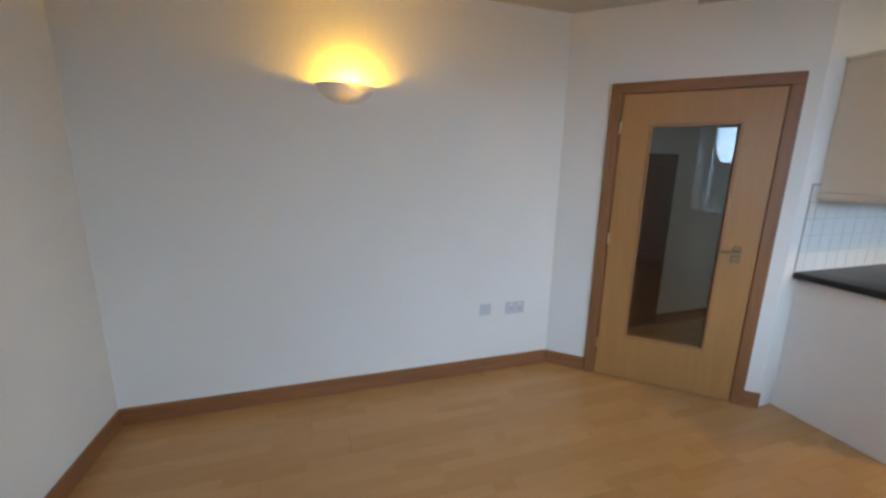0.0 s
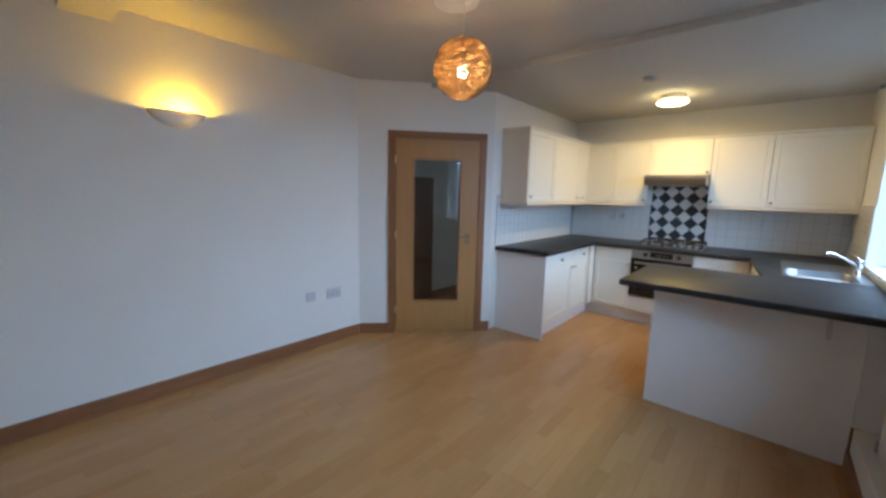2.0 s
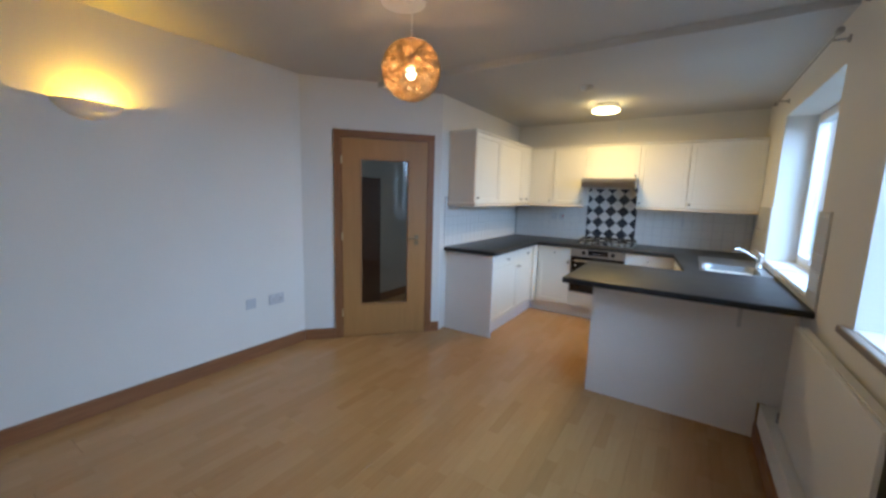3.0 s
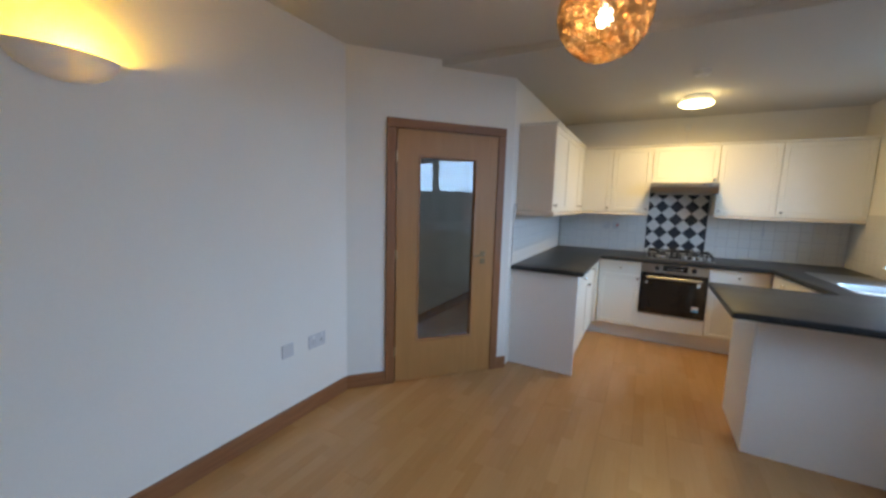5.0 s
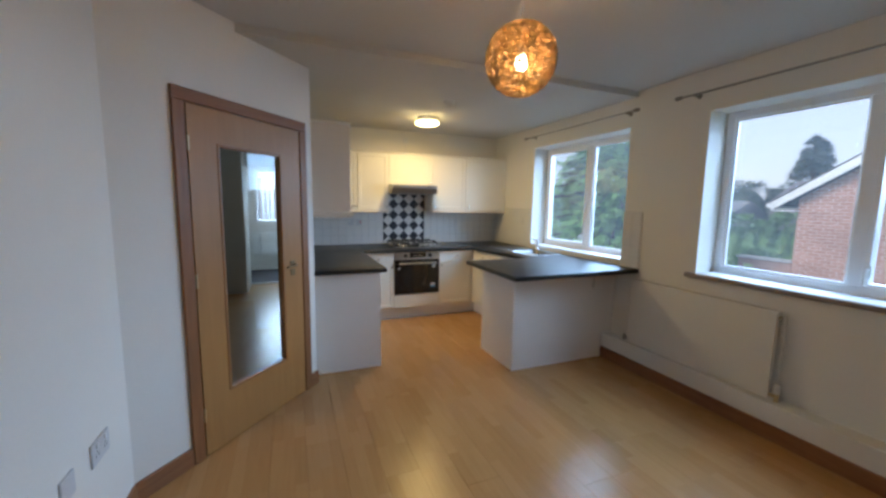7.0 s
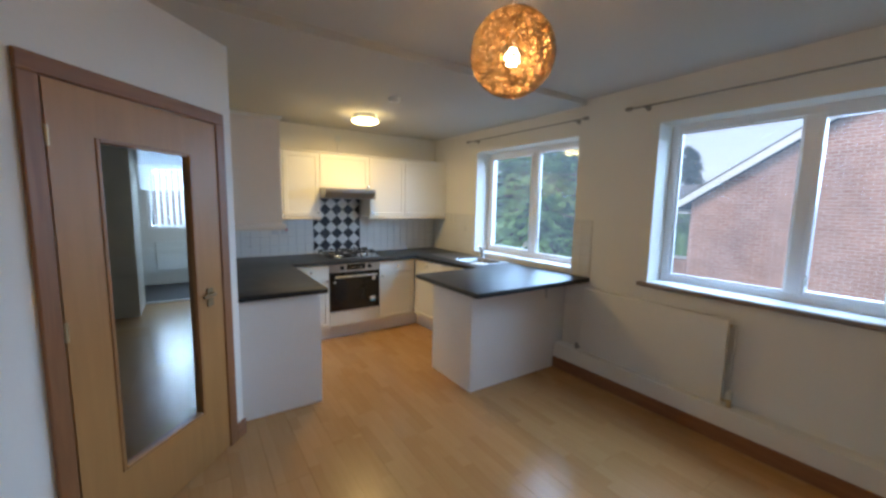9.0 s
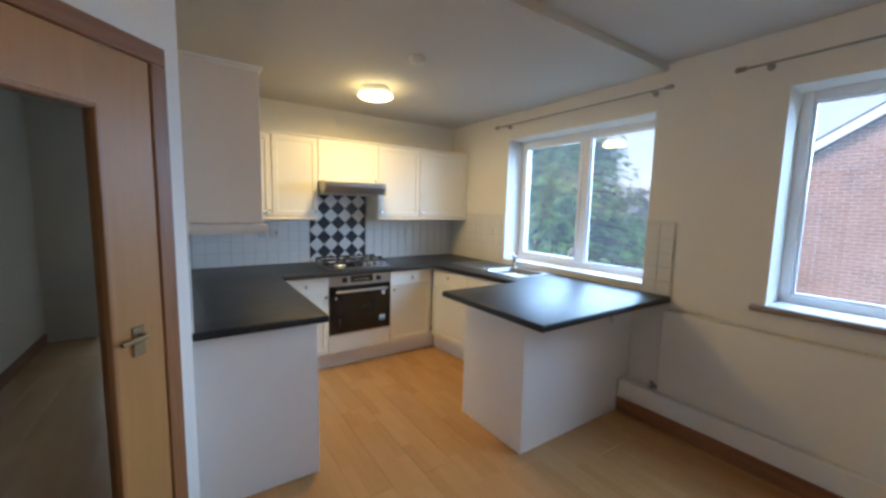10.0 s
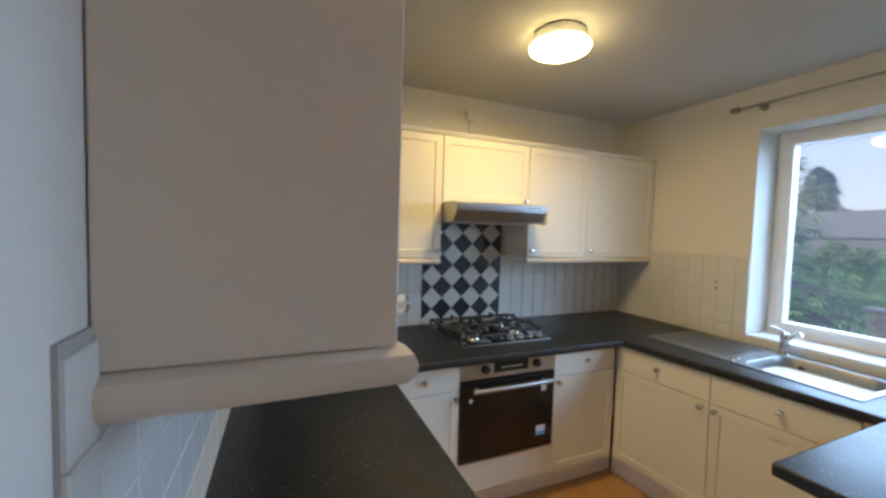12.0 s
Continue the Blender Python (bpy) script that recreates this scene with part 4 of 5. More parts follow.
part("pipe", sweep(B(), [(1.335, -0.432, 0.236), (1.335, -0.432, 0.60), (1.338, -0.436, 0.79)], 0.007, 10), RADW, rd, "", True)
part("valve", cyl(cyl(B(), (2.493, -0.405, 0.262), (2.545, -0.405, 0.262), 0.010, n=12), (2.535, -0.405, 0.236), (2.535, -0.405, 0.290), 0.013, n=12), PEWTER, rd, "", True)
part("bleed_plug", cyl(B(), (1.364, -0.42, 0.785), (1.352, -0.42, 0.785), 0.011, n=12), BRASS, rd, "", True)
part("bracket", box(B(), 1.6, YW, 0.35, 1.63, -0.455, 0.7), RADW, rd)

# ---- sockets, switches, boxes ----
def plate(name, label, category, f, a0, a1, z0, z1, depth=0.009):
    s = thing(name, f((a0 + a1) / 2, 0, z0), label, category)
    part("plate", mapped(box(B(), a0, 0, z0, a1, depth, z1, 0.003), f), WALLPL, s)
    return s


lw = on("S", YL)
plate("blank_plate", "single white blank plate on the wall above the skirting", "wall plate", lw, 1.517, 1.605, 0.448, 0.536)
so = plate("double_socket", "white double power socket above the skirting", "socket", lw, 1.728, 1.876, 0.440, 0.534)
for a in (1.755, 1.825):
    bm = B()
    for da, dz in ((0.011, 0.03), (0.0, 0.015), (0.022, 0.015)):
        box(bm, a + da, 0.0085, 0.455 + dz, a + da + 0.005, 0.0096, 0.463 + dz)
    part("socket_holes", mapped(bm, lw), BLACKPL, so)
    part("rocker", mapped(box(B(), a + 0.006, 0.008, 0.505, a + 0.020, 0.013, 0.525, 0.001), lw), PLASTIC, so)
kw = on("W", XH - 0.010)
so = plate("cooker_switch", "small white fused switch with a red mark on the tiles", "switch", kw, 1.592, 1.668, 1.172, 1.262, 0.012)
part("rocker", mapped(box(B(), 1.605, 0.011, 1.205, 1.620, 0.017, 1.235, 0.001), kw), RED, so, "red rocker")
so = plate("single_socket", "white single power socket on the tiles", "socket", kw, 1.695, 1.775, 1.172, 1.262, 0.012)
part("rocker", mapped(box(B(), 1.742, 0.011, 1.222, 1.758, 0.016, 1.246, 0.001), kw), PLASTIC, so)
plate("blank_plate", "small grey plate on the tiles beside the hood", "wall plate", kw, 0.185, 0.212, 1.17, 1.27, 0.006)
so = thing("tile_hooks", (4.365, -0.45, 1.25), "two small dark screw fixings on the cream tiles", "fixing")
for z in (1.265, 1.225):
    part("screw", cyl(B(), (4.365, -0.461, z), (4.365, -0.452, z), 0.007, n=10), PEWTER, so, "", True)
jb = thing("junction_box", (5.15, 0.975, 2.34), "small white junction box with a short cable above the cabinets", "junction box")
part("body", box(B(), 5.132, 0.945, 2.305, XH, 1.008, 2.375, 0.004), PLASTIC, jb)
part("cable", sweep(B(), [(5.15, 0.98, 2.305), (5.15, 0.98, 2.22), (5.15, 0.985, 2.112)], 0.005, 8), PLASTIC, jb, "", True)

# ---- lamps ----
cl = thing("ceiling_light", (4.228, 0.992, ZK), "round opal glass ceiling light, lit warm", "ceiling light")
part("base", lathe(B(), (4.228, 0.992, ZK), [(0, 0), (0.105, 0), (0.118, -0.012), (0.122, -0.056), (0, -0.056)], 32), PLASTIC, cl, "", True)
dm = part("diffuser", lathe(B(), (4.228, 0.992, 2.450), [(0.121, -0.042), (0.134, -0.045), (0.138, -0.052), (0.132, -0.062), (0.100, -0.073), (0.05, -0.079), (0, -0.080)], 40), DOME, cl, "glowing opal diffuser", True)
dm.visible_shadow = False
sm = thing("smoke_alarm", (3.487, 1.025, ZK), "round white smoke alarm on the kitchen ceiling", "smoke alarm")
part("body", lathe(B(), (3.487, 1.025, ZK), [(0, 0), (0.055, 0), (0.053, -0.02), (0.042, -0.034), (0, -0.036)], 28), PLASTIC, sm, "", True)
part("grille", lathe(B(), (3.487, 1.025, ZK), [(0.025, -0.0365), (0.03, -0.040), (0.02, -0.042), (0, -0.042)], 20), GREYPL, sm, "", True)

PX, PY, PZ = 1.53, 1.49, 2.135
pl = thing("pendant_lamp", (PX, PY, ZC), "round woven vine pendant shade with a lit bulb", "pendant lamp")
part("ceiling_rose", lathe(B(), (PX + 0.03, PY + 0.085, ZC), [(0, 0), (0.125, 0), (0.122, -0.010), (0.105, -0.016), (0, -0.017)], 40), PLASTIC, pl, "wide white ceiling rose", True)
part("cord_grip", lathe(B(), (PX + 0.003, PY, ZC - 0.0172), [(0, 0), (0.034, 0), (0.032, -0.022), (0.012, -0.034), (0, -0.036)], 24), PLASTIC, pl, "", True)
part("flex", cyl(B(), (PX, PY, ZC - 0.03), (PX, PY, PZ + 0.06), 0.004, n=8), PLASTIC, pl, "", True)
part("lamp_holder", lathe(B(), (PX, PY, PZ + 0.02), [(0, 0.06), (0.012, 0.06), (0.019, 0.03), (0.019, 0), (0, 0)], 18), PLASTIC, pl, "", True)
bl = part("bulb", ball(B(), (PX, PY, PZ - 0.015), 0.029, (1, 1, 1.15), 18), BULB, pl, "lit bulb", True)
bl.visible_shadow = False
# woven ball: many thin vines wound round a sphere
rnd = random.Random(4)
bm = B()
R = 0.158
for k in range(760):
    ax = Vector((rnd.gauss(0, 1), rnd.gauss(0, 1), rnd.gauss(0, 1))).normalized()
    t1 = ax.orthogonal().normalized()
    t2 = ax.cross(t1)
    tilt = rnd.uniform(-0.75, 0.75)
    a0, span = rnd.uniform(0, 6.28), rnd.uniform(1.6, 4.2)
    pts = []
    for i in range(15):
        a = a0 + span * i / 14
        r = R * (1 + 0.018 * math.sin(9 * a + k) + rnd.uniform(-0.01, 0.01))
        wob = tilt + 0.10 * math.sin(6 * a + k * 1.7)
        pts.append(Vector((PX, PY, PZ)) + r * ((t1 * math.cos(a) + t2 * math.sin(a)) * math.cos(wob) + ax * math.sin(wob)))
    sweep(bm, pts, rnd.uniform(0.0009, 0.0014), 3)
tagged(part("shade", bm, WICKER, pl, "open ball of woven brown vine", True), kind="stuff")

wl = thing("wall_uplighter", (0.62, YL, 1.93), "white plaster half-bowl wall uplighter, lit yellow", "wall light")
bm = B()
prof = [(0.168, 0.0), (0.162, -0.02), (0.135, -0.055), (0.085, -0.085), (0.03, -0.098), (0.0, -0.10), (0.0, -0.092), (0.03, -0.090), (0.08, -0.077), (0.127, -0.049), (0.153, -0.017), (0.158, 0.0)]
lathe(bm, (0, 0, 0), prof + prof[:1], 30, 180, 180)
bm.transform(Matrix.Translation((0.62, YL - 0.001, 1.955)) @ Matrix.Diagonal((1, 0.62, 1, 1)))
part("bowl", bm, PLASTER, wl, "", True)
part("bulb", ball(B(), (0.655, 3.153, 1.924), 0.012, (1, 1, 1), 14), glow("uplighter_glow", (1.0, 0.80, 0.40), 30.0), wl, "", True).visible_shadow = False
part("lamp_holder", cyl(B(), (0.655, YL, 1.921), (0.655, 3.164, 1.923), 0.010, n=12), PLASTIC, wl, "", True)

# ---- outdoors ----
GZ = -2.6
GRASS = make("grass", (0.055, 0.10, 0.03), 0.95, vary=0.35, scale=0.4, fine=8, bump=0.3)
LEAF_A = make("conifer_foliage", (0.19, 0.36, 0.11), 0.8, vary=0.5, scale=1.6, fine=22, bump=0.1)
LEAF_B = make("hedge_foliage", (0.125, 0.25, 0.075), 0.8, vary=0.45, scale=1.2, fine=18, bump=0.1)
# distant leaves: aerial haze is painted in as a greyer green
LEAF_C = make("hazed_foliage", (0.085, 0.12, 0.095), 0.9, vary=0.4, scale=0.5, fine=6, bump=0.1)
BARK = make("bark", (0.09, 0.065, 0.045), 0.95, vary=0.3, scale=6, bump=0.3)
ROOF = make("roof_tiles", (0.055, 0.05, 0.05), 0.85, vary=0.25, scale=5, fine=40, bump=0.2)
FASCIA = make("fascia_paint", (0.78, 0.80, 0.82), 0.4, vary=0.03)
COPING = make("coping_stone", (0.5, 0.5, 0.48), 0.8, vary=0.1)
structure("ground", box(B(), -400, -400, GZ - 0.2, 400, 400, GZ), GRASS, "grass of the gardens outside", "ground")

hs = thing("brick_house", (0, -12, GZ), "red brick house with a white bargeboard and dark roof", "house")
hx0, hx1, hy, apex, rise = -1.2, 5.35, -9.0, 1.5, 0.655


def roof_z(x, at=1.56):
    return at + rise * (5.77 - x) if x > apex else at + rise * (5.77 - apex) * (x + 1.65) / (apex + 1.65)


bm = B()
v = [(hx1, GZ), (hx0, GZ), (hx0, roof_z(hx0) - 0.10), (apex, roof_z(apex) - 0.10), (hx1, roof_z(hx1) - 0.10)]
f0 = [bm.verts.new((x, hy, z)) for x, z in v]
f1 = [bm.verts.new((x, hy - 8, z)) for x, z in v]
bm.faces.new(f0), bm.faces.new(f1)
for i in range(5):
    bm.faces.new((f0[i], f0[(i + 1) % 5], f1[(i + 1) % 5], f1[i]))
part("wall", bm, BRICK, hs, "red brick gable wall")
for sgn in (1, -1):
    bm = B()
    xe = 5.80 if sgn > 0 else -1.68
    pr = [(xe, 1.545), (apex, roof_z(apex)), (apex, roof_z(apex) + 0.16), (xe, 1.70)]
    a = [bm.verts.new((x, hy + 0.22, z)) for x, z in pr]
    b = [bm.verts.new((x, hy - 8.2, z)) for x, z in pr]
    bm.faces.new(a), bm.faces.new(b)
    for i in range(4):
        bm.faces.new((a[i], a[(i + 1) % 4], b[(i + 1) % 4], b[i]))
    rf = part("roof", bm, ROOF, hs, "dark tiled roof slope")
    bm = B()
    pr = [(xe, 1.44), (apex, roof_z(apex) - 0.10), (apex, roof_z(apex) + 0.10), (xe, 1.64)]
    a = [bm.verts.new((x, hy + 0.26, z)) for x, z in pr]
    b = [bm.verts.new((x, hy + 0.222, z)) for x, z in pr]
    bm.faces.new(a), bm.faces.new(b)
    for i in range(4):
        bm.faces.new((a[i], a[(i + 1) % 4], b[(i + 1) % 4], b[i]))
    part("bargeboard", bm, FASCIA, rf, "white bargeboard")
    x0 = xe - 0.46 if sgn > 0 else xe
    part("soffit", box(B(), x0, hy - 8.1, 1.43, x0 + 0.46, hy + 0.20, 1.46), FASCIA, rf, "white soffit")
    part("gutter", cyl(B(), (xe + 0.05 * sgn, hy - 8.1, 1.56), (xe + 0.05 * sgn, hy + 0.26, 1.56), 0.055, n=12), FASCIA, rf, "", True)

gw = thing("garden_wall", (6.2, -9, GZ), "low red brick garden wall with pale coping", "garden wall")
part("bricks", box(B(), 5.36, -9.22, GZ, 6.55, -9.0, 0.14), BRICK, gw)
part("coping", box(B(), 5.36, -9.27, 0.142, 6.60, -8.95, 0.20, 0.01), COPING, gw, "pale stone coping")


def sprays(bm, rnd, p, d, size, droop):
    """One small feathered spray of leaves at p, pointing along d."""
    d = Vector(d).normalized()
    side = d.cross(Vector((rnd.uniform(-0.4, 0.4), rnd.uniform(-0.4, 0.4), 1))).normalized()
    up = side.cross(d)
    tip = p + d * size - Vector((0, 0, droop * size))
    for s in (-1, 0, 1):
        q = p + side * s * size * 0.10
        e = tip + side * s * size * rnd.uniform(0.25, 0.5) - d * abs(s) * size * 0.3 + up * rnd.uniform(-0.12, 0.12) * size
        m = (q + e) / 2
        w = size * 0.075
        va = [bm.verts.new(c) for c in (q, m + side * w + up * w * 0.4, e, m - side * w)]
        bm.faces.new(va)


def conifer(name, x, y, height, radius, n, size, seed, label, mat):
    """A tapered trunk, tiers of limbs and an uneven crown of drooping sprays."""
    rnd = random.Random(seed)
    t = thing(name, (x, y, GZ), label, "tree")
    part("trunk", cyl(B(), (x, y, GZ), (x, y, GZ + height * 0.97), radius * 0.09, 0.02, 12), BARK, t, "", True)
    limbs, crown = B(), B()
    k = max(40, n // 45)
    per = n // k
    for i in range(k):
        u = (i + rnd.random()) / k
        h = GZ + 0.4 + (height - 0.5) * u
        reach = radius * (1 - u) ** 0.75 * rnd.uniform(0.62, 1.12) + 0.1
        a = rnd.uniform(0, 6.283)
        out = Vector((math.cos(a), math.sin(a), rnd.uniform(-0.1, 0.3)))
        p0_ = Vector((x, y, h))
        sweep(limbs, [p0_, p0_ + out * reach * 0.5 + Vector((0, 0, 0.05)), p0_ + out * reach * 0.95 - Vector((0, 0, 0.12 * reach))], 0.012 + 0.012 * radius * (1 - u), 5)
        for j in range(per):
            w = rnd.uniform(0.25, 1.0) ** 0.7
            p = p0_ + out * reach * w + Vector((rnd.gauss(0, 0.13), rnd.gauss(0, 0.13), rnd.gauss(0, 0.10) - 0.12 * w * w)) * reach * 0.9
            sprays(crown, rnd, p, out + Vector((rnd.gauss(0, 0.6), rnd.gauss(0, 0.6), rnd.gauss(0, 0.35))), size * rnd.uniform(0.6, 1.3), 0.35)
    part("limbs", limbs, BARK, t)
    part("crown", crown, mat, t, "feathery green crown")
    return t


conifer("conifer", 8.7, -6.6, 8.6, 3.0, 44000, 0.25, 3, "tall dense green conifer close outside the kitchen window", LEAF_A)
conifer("spruce", 36.7, -79, 16.2, 5.2, 5000, 1.2, 8, "dark spruce far off behind the gardens, greyed by painted haze", LEAF_C)


def hedge(name, x0, y0, x1, y1, top, depth, n, size, seed, label, mat, bushy=0.0):
    """Leafy mass between two points on the ground, with an uneven top."""
    rnd = random.Random(seed)
    h = thing(name, ((x0 + x1) / 2, (y0 + y1) / 2, GZ), label, "hedge")
    core, leaf = B(), B()
    d = Vector((x1 - x0, y1 - y0, 0))
    nrm = Vector((-d.y, d.x, 0)).normalized()
    steps = 14
    for i in range(steps):
        a, b = Vector((x0, y0, 0)) + d * i / steps, Vector((x0, y0, 0)) + d * (i + 1) / steps
        hh = (top - GZ) * (0.82 + 0.06 * math.sin(i * 2.1 + seed)) * (1 - bushy * abs(i / steps - 0.5))
        c = (a + b) / 2
        m = Matrix.Translation((c.x, c.y, GZ + hh / 2)) @ Matrix.Rotation(math.atan2(d.y, d.x), 4, "Z") @ Matrix.Diagonal((d.length / steps * 1.3, depth * 0.8, hh, 1))
        bmesh.ops.create_icosphere(core, subdivisions=2, radius=0.62, matrix=m)
    for i in range(n):
        u, w, z = rnd.random(), rnd.uniform(-1, 1), rnd.random() ** 0.7
        lim = (1 - bushy * 1.6 * abs(u - 0.5)) * (1 + 0.07 * math.sin(u * 19 + seed) + 0.04 * math.sin(u * 47))
        p = Vector((x0, y0, GZ)) + d * u + nrm * depth * 0.5 * w + Vector((0, 0, (top - GZ) * z * lim))
        sprays(leaf, rnd, p, (rnd.gauss(0, 1), rnd.gauss(0, 1), rnd.uniform(0, 1)), size * rnd.uniform(0.6, 1.4), 0.1)
    part("core", core, mat, h)
    part("foliage", leaf, mat, h, "small green leaves")


hedge("hedge", 8.5, -24, 18, -21, 1.0, 1.8, 5200, 0.42, 1, "clipped green garden hedge", LEAF_B)
hedge("shrub", 7.6, -14.5, 9.9, -13.6, 0.25, 1.6, 2200, 0.26, 2, "rounded green garden shrub", LEAF_B, 0.5)
hedge("shrub", 6.4, -16.5, 8.0, -16.3, -0.2, 1.6, 1800, 0.26, 5, "low green garden shrub by the brick wall", LEAF_B, 0.5)
hedge("tree_belt", 2, -75, 34, -62, 4.2, 6, 4500, 1.3, 6, "belt of trees beyond the gardens, haze put into the colour", LEAF_C)
hedge("tree_belt", 34, -60, 80, -40, 5.0, 6, 4500, 1.3, 9, "belt of trees far behind the conifer, haze put into the colour", LEAF_C)
hedge("tree_belt", -60, -70, -6, -70, 4.5, 6, 2500, 1.4, 12, "belt of trees behind the brick house, haze put into the colour", LEAF_C)


def far_house(x, y, w, d, eaves, ridge, label, turn=0, wall=None, glazed=True):
    h = thing("far_house", (x, y, GZ), label, "house", "far houses")
    m = Matrix.Translation((x, y, 0)) @ pose(0, 0, 0, 0, 0, turn)
    part("wall", box(B(), -w / 2, -d / 2, GZ, w / 2, d / 2, eaves), wall or COPING, h, m=m)
    bm = B()
    a = [bm.verts.new(p) for p in ((-w / 2 - 0.3, -d / 2 - 0.3, eaves), (-w / 2 - 0.3, d / 2 + 0.3, eaves), (-w / 2 - 0.3, 0, ridge))]
    b = [bm.verts.new(p) for p in ((w / 2 + 0.3, -d / 2 - 0.3, eaves), (w / 2 + 0.3, d / 2 + 0.3, eaves), (w / 2 + 0.3, 0, ridge))]
    bm.faces.new(a), bm.faces.new(b)
    for i in range(3):
        bm.faces.new((a[i], a[(i + 1) % 3], b[(i + 1) % 3], b[i]))
    # roof colour has the distance haze mixed in
    part("roof", bm, ROOF_HAZED, h, m=m)
    for k in (-0.28, 0.28):
        for z0 in (GZ + 0.9, GZ + 3.4):
            if glazed and z0 + 1.2 < eaves:
                wnd = part("window", box(B(), k * w - 0.7, d / 2, z0, k * w + 0.7, d / 2 + 0.05, z0 + 1.2), FASCIA, h, "white window", m=m)
                part("pane", box(B(), k * w - 0.58, d / 2 + 0.05, z0 + 0.1, k * w + 0.58, d / 2 + 0.06, z0 + 1.1), BLACKGLASS, wnd, m=m)


# the first house's wall grey imitates a silhouette dimmed by haze
far_house(21.1, -51.2, 10, 7, 1.9, 4.7, "far two-storey house with a dark roof, its walls greyed by painted haze", -15, make("hazed_wall", (0.17, 0.175, 0.18), 0.9, vary=0.15), False)
far_house(33, -49, 9, 7, 0.2, 2.3, "far pale house with a low roof greyed by painted haze", -10)
far_house(2, -52, 10, 7, 0.4, 3.0, "far pale house with a dark roof", 10)
far_house(22, 4.0, 10, 8, 2.4, 5.2, "two-storey red brick house facing the far room", 90, BRICK)

# ---- wall tiles ----
def tile_mesh(w, h):
    bm = B()
    t, c = 0.0055, 0.0016
    lo = [bm.verts.new((x, 0, z)) for x, z in ((0, 0), (w, 0), (w, h), (0, h))]
    mid = [bm.verts.new((x, -t + c, z)) for x, z in ((0, 0), (w, 0), (w, h), (0, h))]
    hi = [bm.verts.new((x, -t, z)) for x, z in ((c, c), (w - c, c), (w - c, h - c), (c, h - c))]
    bm.faces.new(hi)
    for i in range(4):
        j = (i + 1) % 4
        bm.faces.new((lo[i], lo[j], mid[j], mid[i]))
        bm.faces.new((mid[i], mid[j], hi[j], hi[i]))
    bmesh.ops.recalc_face_normals(bm, faces=bm.faces)
    me = bpy.data.meshes.new("tile")
    bm.to_mesh(me)
    bm.free()
    me.materials.append(TILE)
    return me


TILES = {}


def tiling(wall, place, a0, a1, z0, z1, size=0.1, first=0.1):
    """Square tiles from a0 to a1 and z0 to z1; place turns (a, z) into a pose with the tile facing out."""
    g = 0.003
    na, nz = math.ceil((a1 - a0) / size - 1e-6), math.ceil((z1 - z0) / size - 1e-6)
    for i in range(na):
        for j in range(nz):
            a, z = a0 + i * size, z0 + j * size + (first - size if j else 0)
            w, h = min(size, a1 - a) - g, min(size if j else first, z1 - z) - g
            if w < 0.008 or h < 0.008:
                continue
            key = (round(w, 3), round(h, 3))
            if key not in TILES:
                TILES[key] = tile_mesh(w, h)
            ob = new("tile", TILES[key])
            ob.parent = wall
            ob.matrix_basis = place(a, z)


obs = bpy.data.objects
ZW0 = 0.9145
part("grout", box(B(), XH - 0.005, YW + 0.005, ZW0, XH, YK - 0.001, 1.72), GROUT, obs["wall_cooker"])
tiling(obs["wall_cooker"], lambda a, z: pose(XH - 0.005, -a, z, 0, 0, -90), -2.298, -1.297, ZW0, 1.384, first=0.1245)
tiling(obs["wall_cooker"], lambda a, z: pose(XH - 0.005, -a, z, 0, 0, -90), -0.697, -YW - 0.006, ZW0, 1.384, first=0.1245)
part("grout", box(box(B(), 3.2635, YK - 0.005, ZW0, XH - 0.006, YK, 1.384), 3.20, YK - 0.005, ZW0, 3.2634, YK, 1.449), GROUT, obs["wall_kitchen_side"])
tiling(obs["wall_kitchen_side"], lambda a, z: pose(a, YK - 0.005, z), 3.264, XH - 0.012, ZW0, 1.384, first=0.1245)
tiling(obs["wall_kitchen_side"], lambda a, z: pose(a, YK - 0.005, z), 3.20, 3.2635, ZW0, 1.448, first=0.1245)
bm = B()
box(bm, W1[1], YW, ZW0, XH - 0.006, YW + 0.005, 1.437)
box(bm, 2.485, YW, ZW0, W1[0], YW + 0.005, 1.437)
box(bm, W1[0], YW, ZW0, W1[1], YW + 0.005, 0.954)
part("grout", bm, GROUT_C, obs["wall_window"])
for a0, a1, z1 in ((-XH + 0.012, -W1[1], 1.437), (-W1[0], -2.485, 1.437), (-W1[1], -W1[0], 0.954)):
    tiling(obs["wall_window"], lambda a, z: pose(-a, YW + 0.005, z, 0, 0, 180), a0, a1, ZW0, z1)


def clip(poly, y0, y1, z0, z1):
    for ax, lim, keep in ((0, y0, 1), (0, y1, -1), (1, z0, 1), (1, z1, -1)):
        out = []
        for p, q in zip(poly, poly[1:] + poly[:1]):
            ip, iq = (p[ax] - lim) * keep >= 0, (q[ax] - lim) * keep >= 0
            if ip:
                out.append(p)
            if ip != iq:
                s = (lim - p[ax]) / (q[ax] - p[ax])
                out.append((p[0] + s * (q[0] - p[0]), p[1] + s * (q[1] - p[1])))
        poly = out
        if len(poly) < 3:
            return []
    return poly


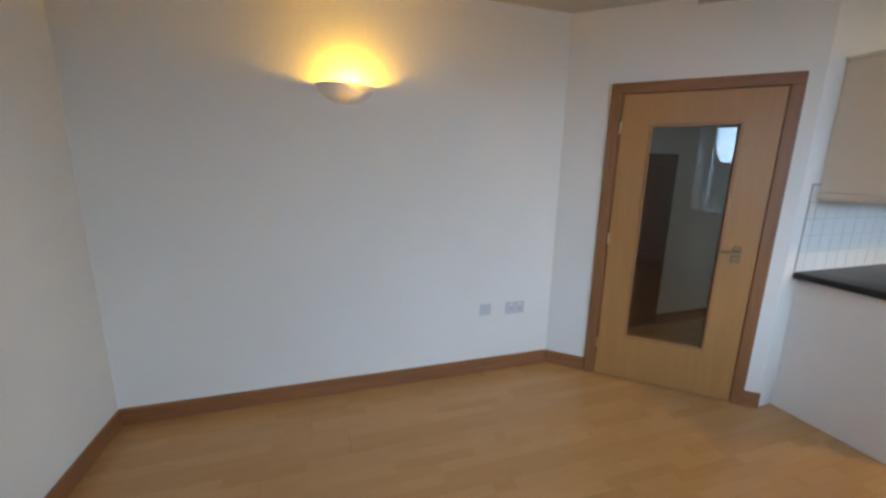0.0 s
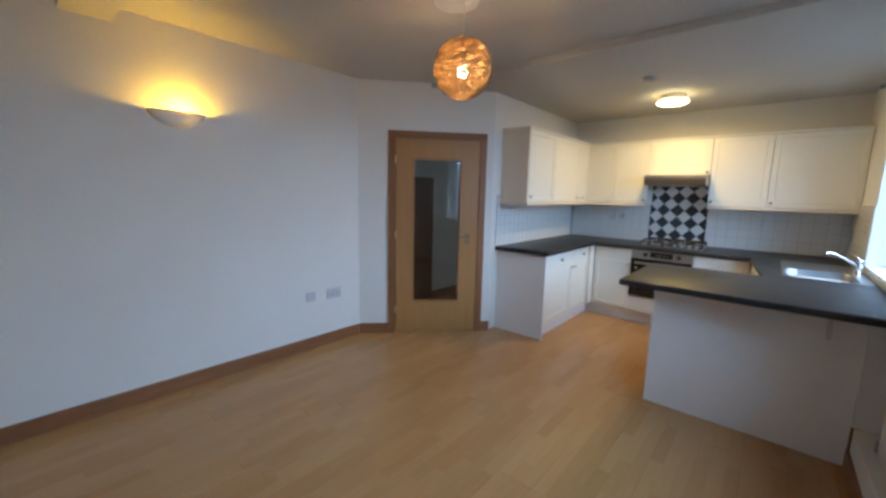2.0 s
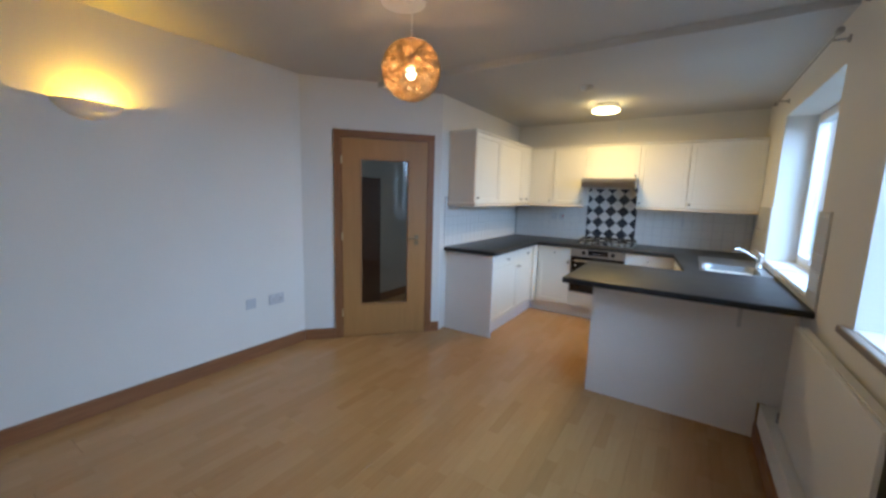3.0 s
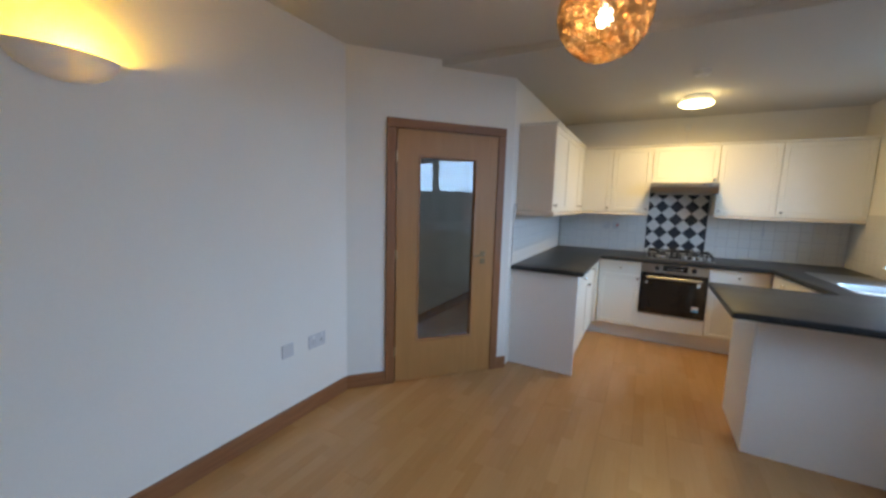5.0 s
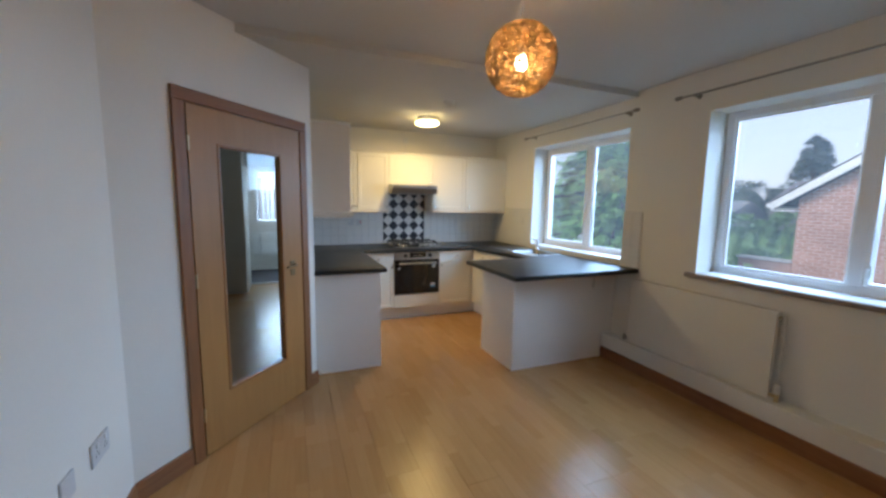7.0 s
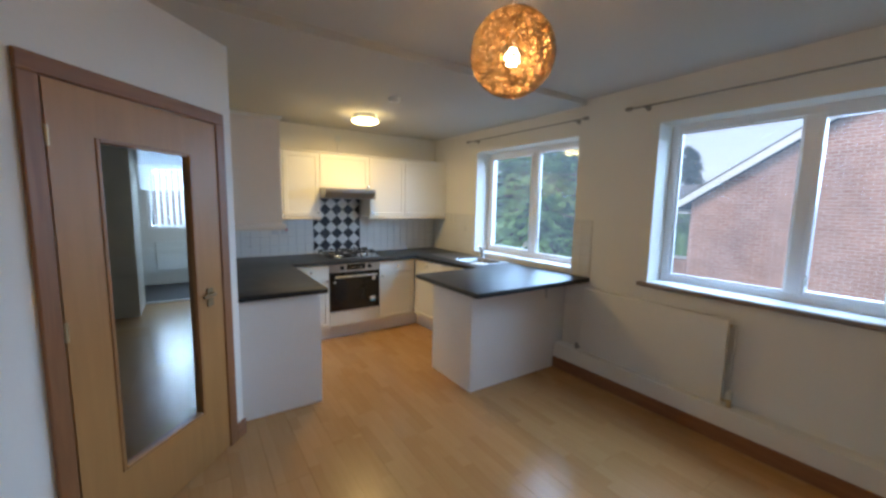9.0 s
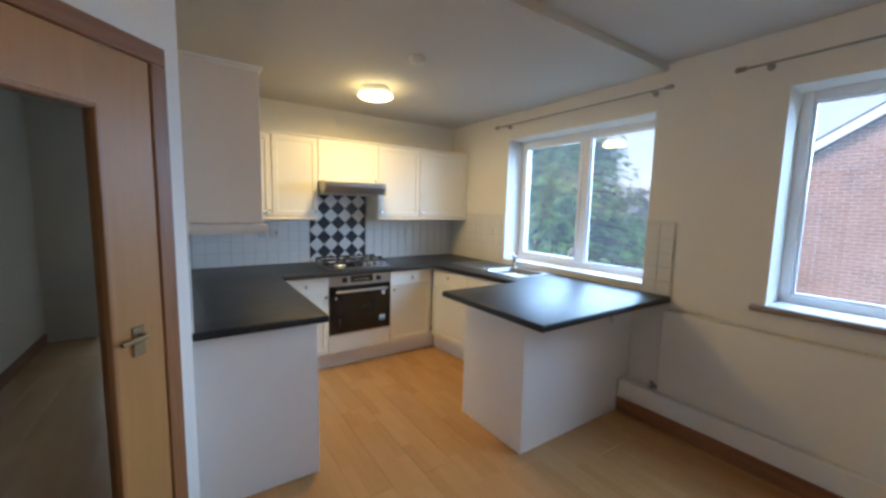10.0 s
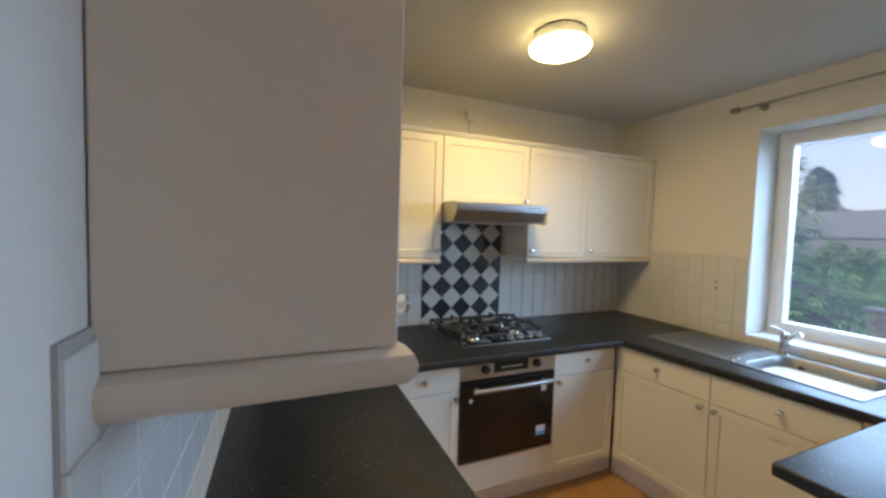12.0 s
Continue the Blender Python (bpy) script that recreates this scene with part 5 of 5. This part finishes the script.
# black and white tiles set on their points behind the hob
pitch = 0.0745
half = pitch - 0.0026
for i in range(-2, 12):
    for j in range(-2, 16):
        if (i + j) % 2:
            continue
        cy, cz = 0.705 + pitch * i, 0.868 + pitch * j
        poly = clip([(cy - half, cz), (cy, cz - half), (cy + half, cz), (cy, cz + half)], 0.6985, 1.2955, ZW0, 1.70)
        area = abs(sum(p[0] * q[1] - q[0] * p[1] for p, q in zip(poly, poly[1:] + poly[:1]))) / 2 if poly else 0
        if area < 0.0002:
            continue
        bm = B()
        my, mz = sum(p[0] for p in poly) / len(poly), sum(p[1] for p in poly) / len(poly)
        lo = [bm.verts.new((XH - 0.005, y, z)) for y, z in poly]
        mid = [bm.verts.new((XH - 0.0092, y, z)) for y, z in poly]
        hi = [bm.verts.new((XH - 0.0108, y + (my - y) * 0.03, z + (mz - z) * 0.03)) for y, z in poly]
        bm.faces.new(hi)
        for k in range(len(poly)):
            l = (k + 1) % len(poly)
            bm.faces.new((lo[k], lo[l], mid[l], mid[k]))
            bm.faces.new((mid[k], mid[l], hi[l], hi[k]))
        part("tile", bm, TILED if i % 2 == 0 else TILE, obs["wall_cooker"])

# ---- floor boards ----
def board_mesh(length, width):
    bm = B()
    c = 0.0008
    v = ((0, 0), (length, 0), (length, width), (0, width))
    lo = [bm.verts.new((x, y, -0.008)) for x, y in v]
    mid = [bm.verts.new((x, y, -c)) for x, y in v]
    hi = [bm.verts.new((min(max(x, c), length - c), min(max(y, c), width - c), 0)) for x, y in v]
    bm.faces.new(hi)
    for i in range(4):
        j = (i + 1) % 4
        bm.faces.new((lo[i], lo[j], mid[j], mid[i]))
        bm.faces.new((mid[i], mid[j], hi[j], hi[i]))
    bmesh.ops.recalc_face_normals(bm, faces=bm.faces)
    me = bpy.data.meshes.new("board")
    bm.to_mesh(me)
    bm.free()
    me.materials.append(FLOOR)
    return me


BOARDS = {}
rnd = random.Random(11)
y = YW - 0.02
while y < 3.62:
    x = XW - 0.02 - rnd.choice((0.0, 0.43, 0.86, 0.65, 0.21))
    lim = 7.40 if y > 2.15 else XH + 0.05
    while x < lim:
        x0, x1 = max(x, XW - 0.02 if y < 3.2 else 2.12), min(x + 1.29, lim)
        if x1 - x0 > 0.03:
            key = round(x1 - x0 - 0.0008, 4)
            if key not in BOARDS:
                BOARDS[key] = board_mesh(key, 0.1945)
            ob = new("board", BOARDS[key])
            ob.parent = floor
            ob.location = (x0, y, 0)
        x += 1.29
    y += 0.195
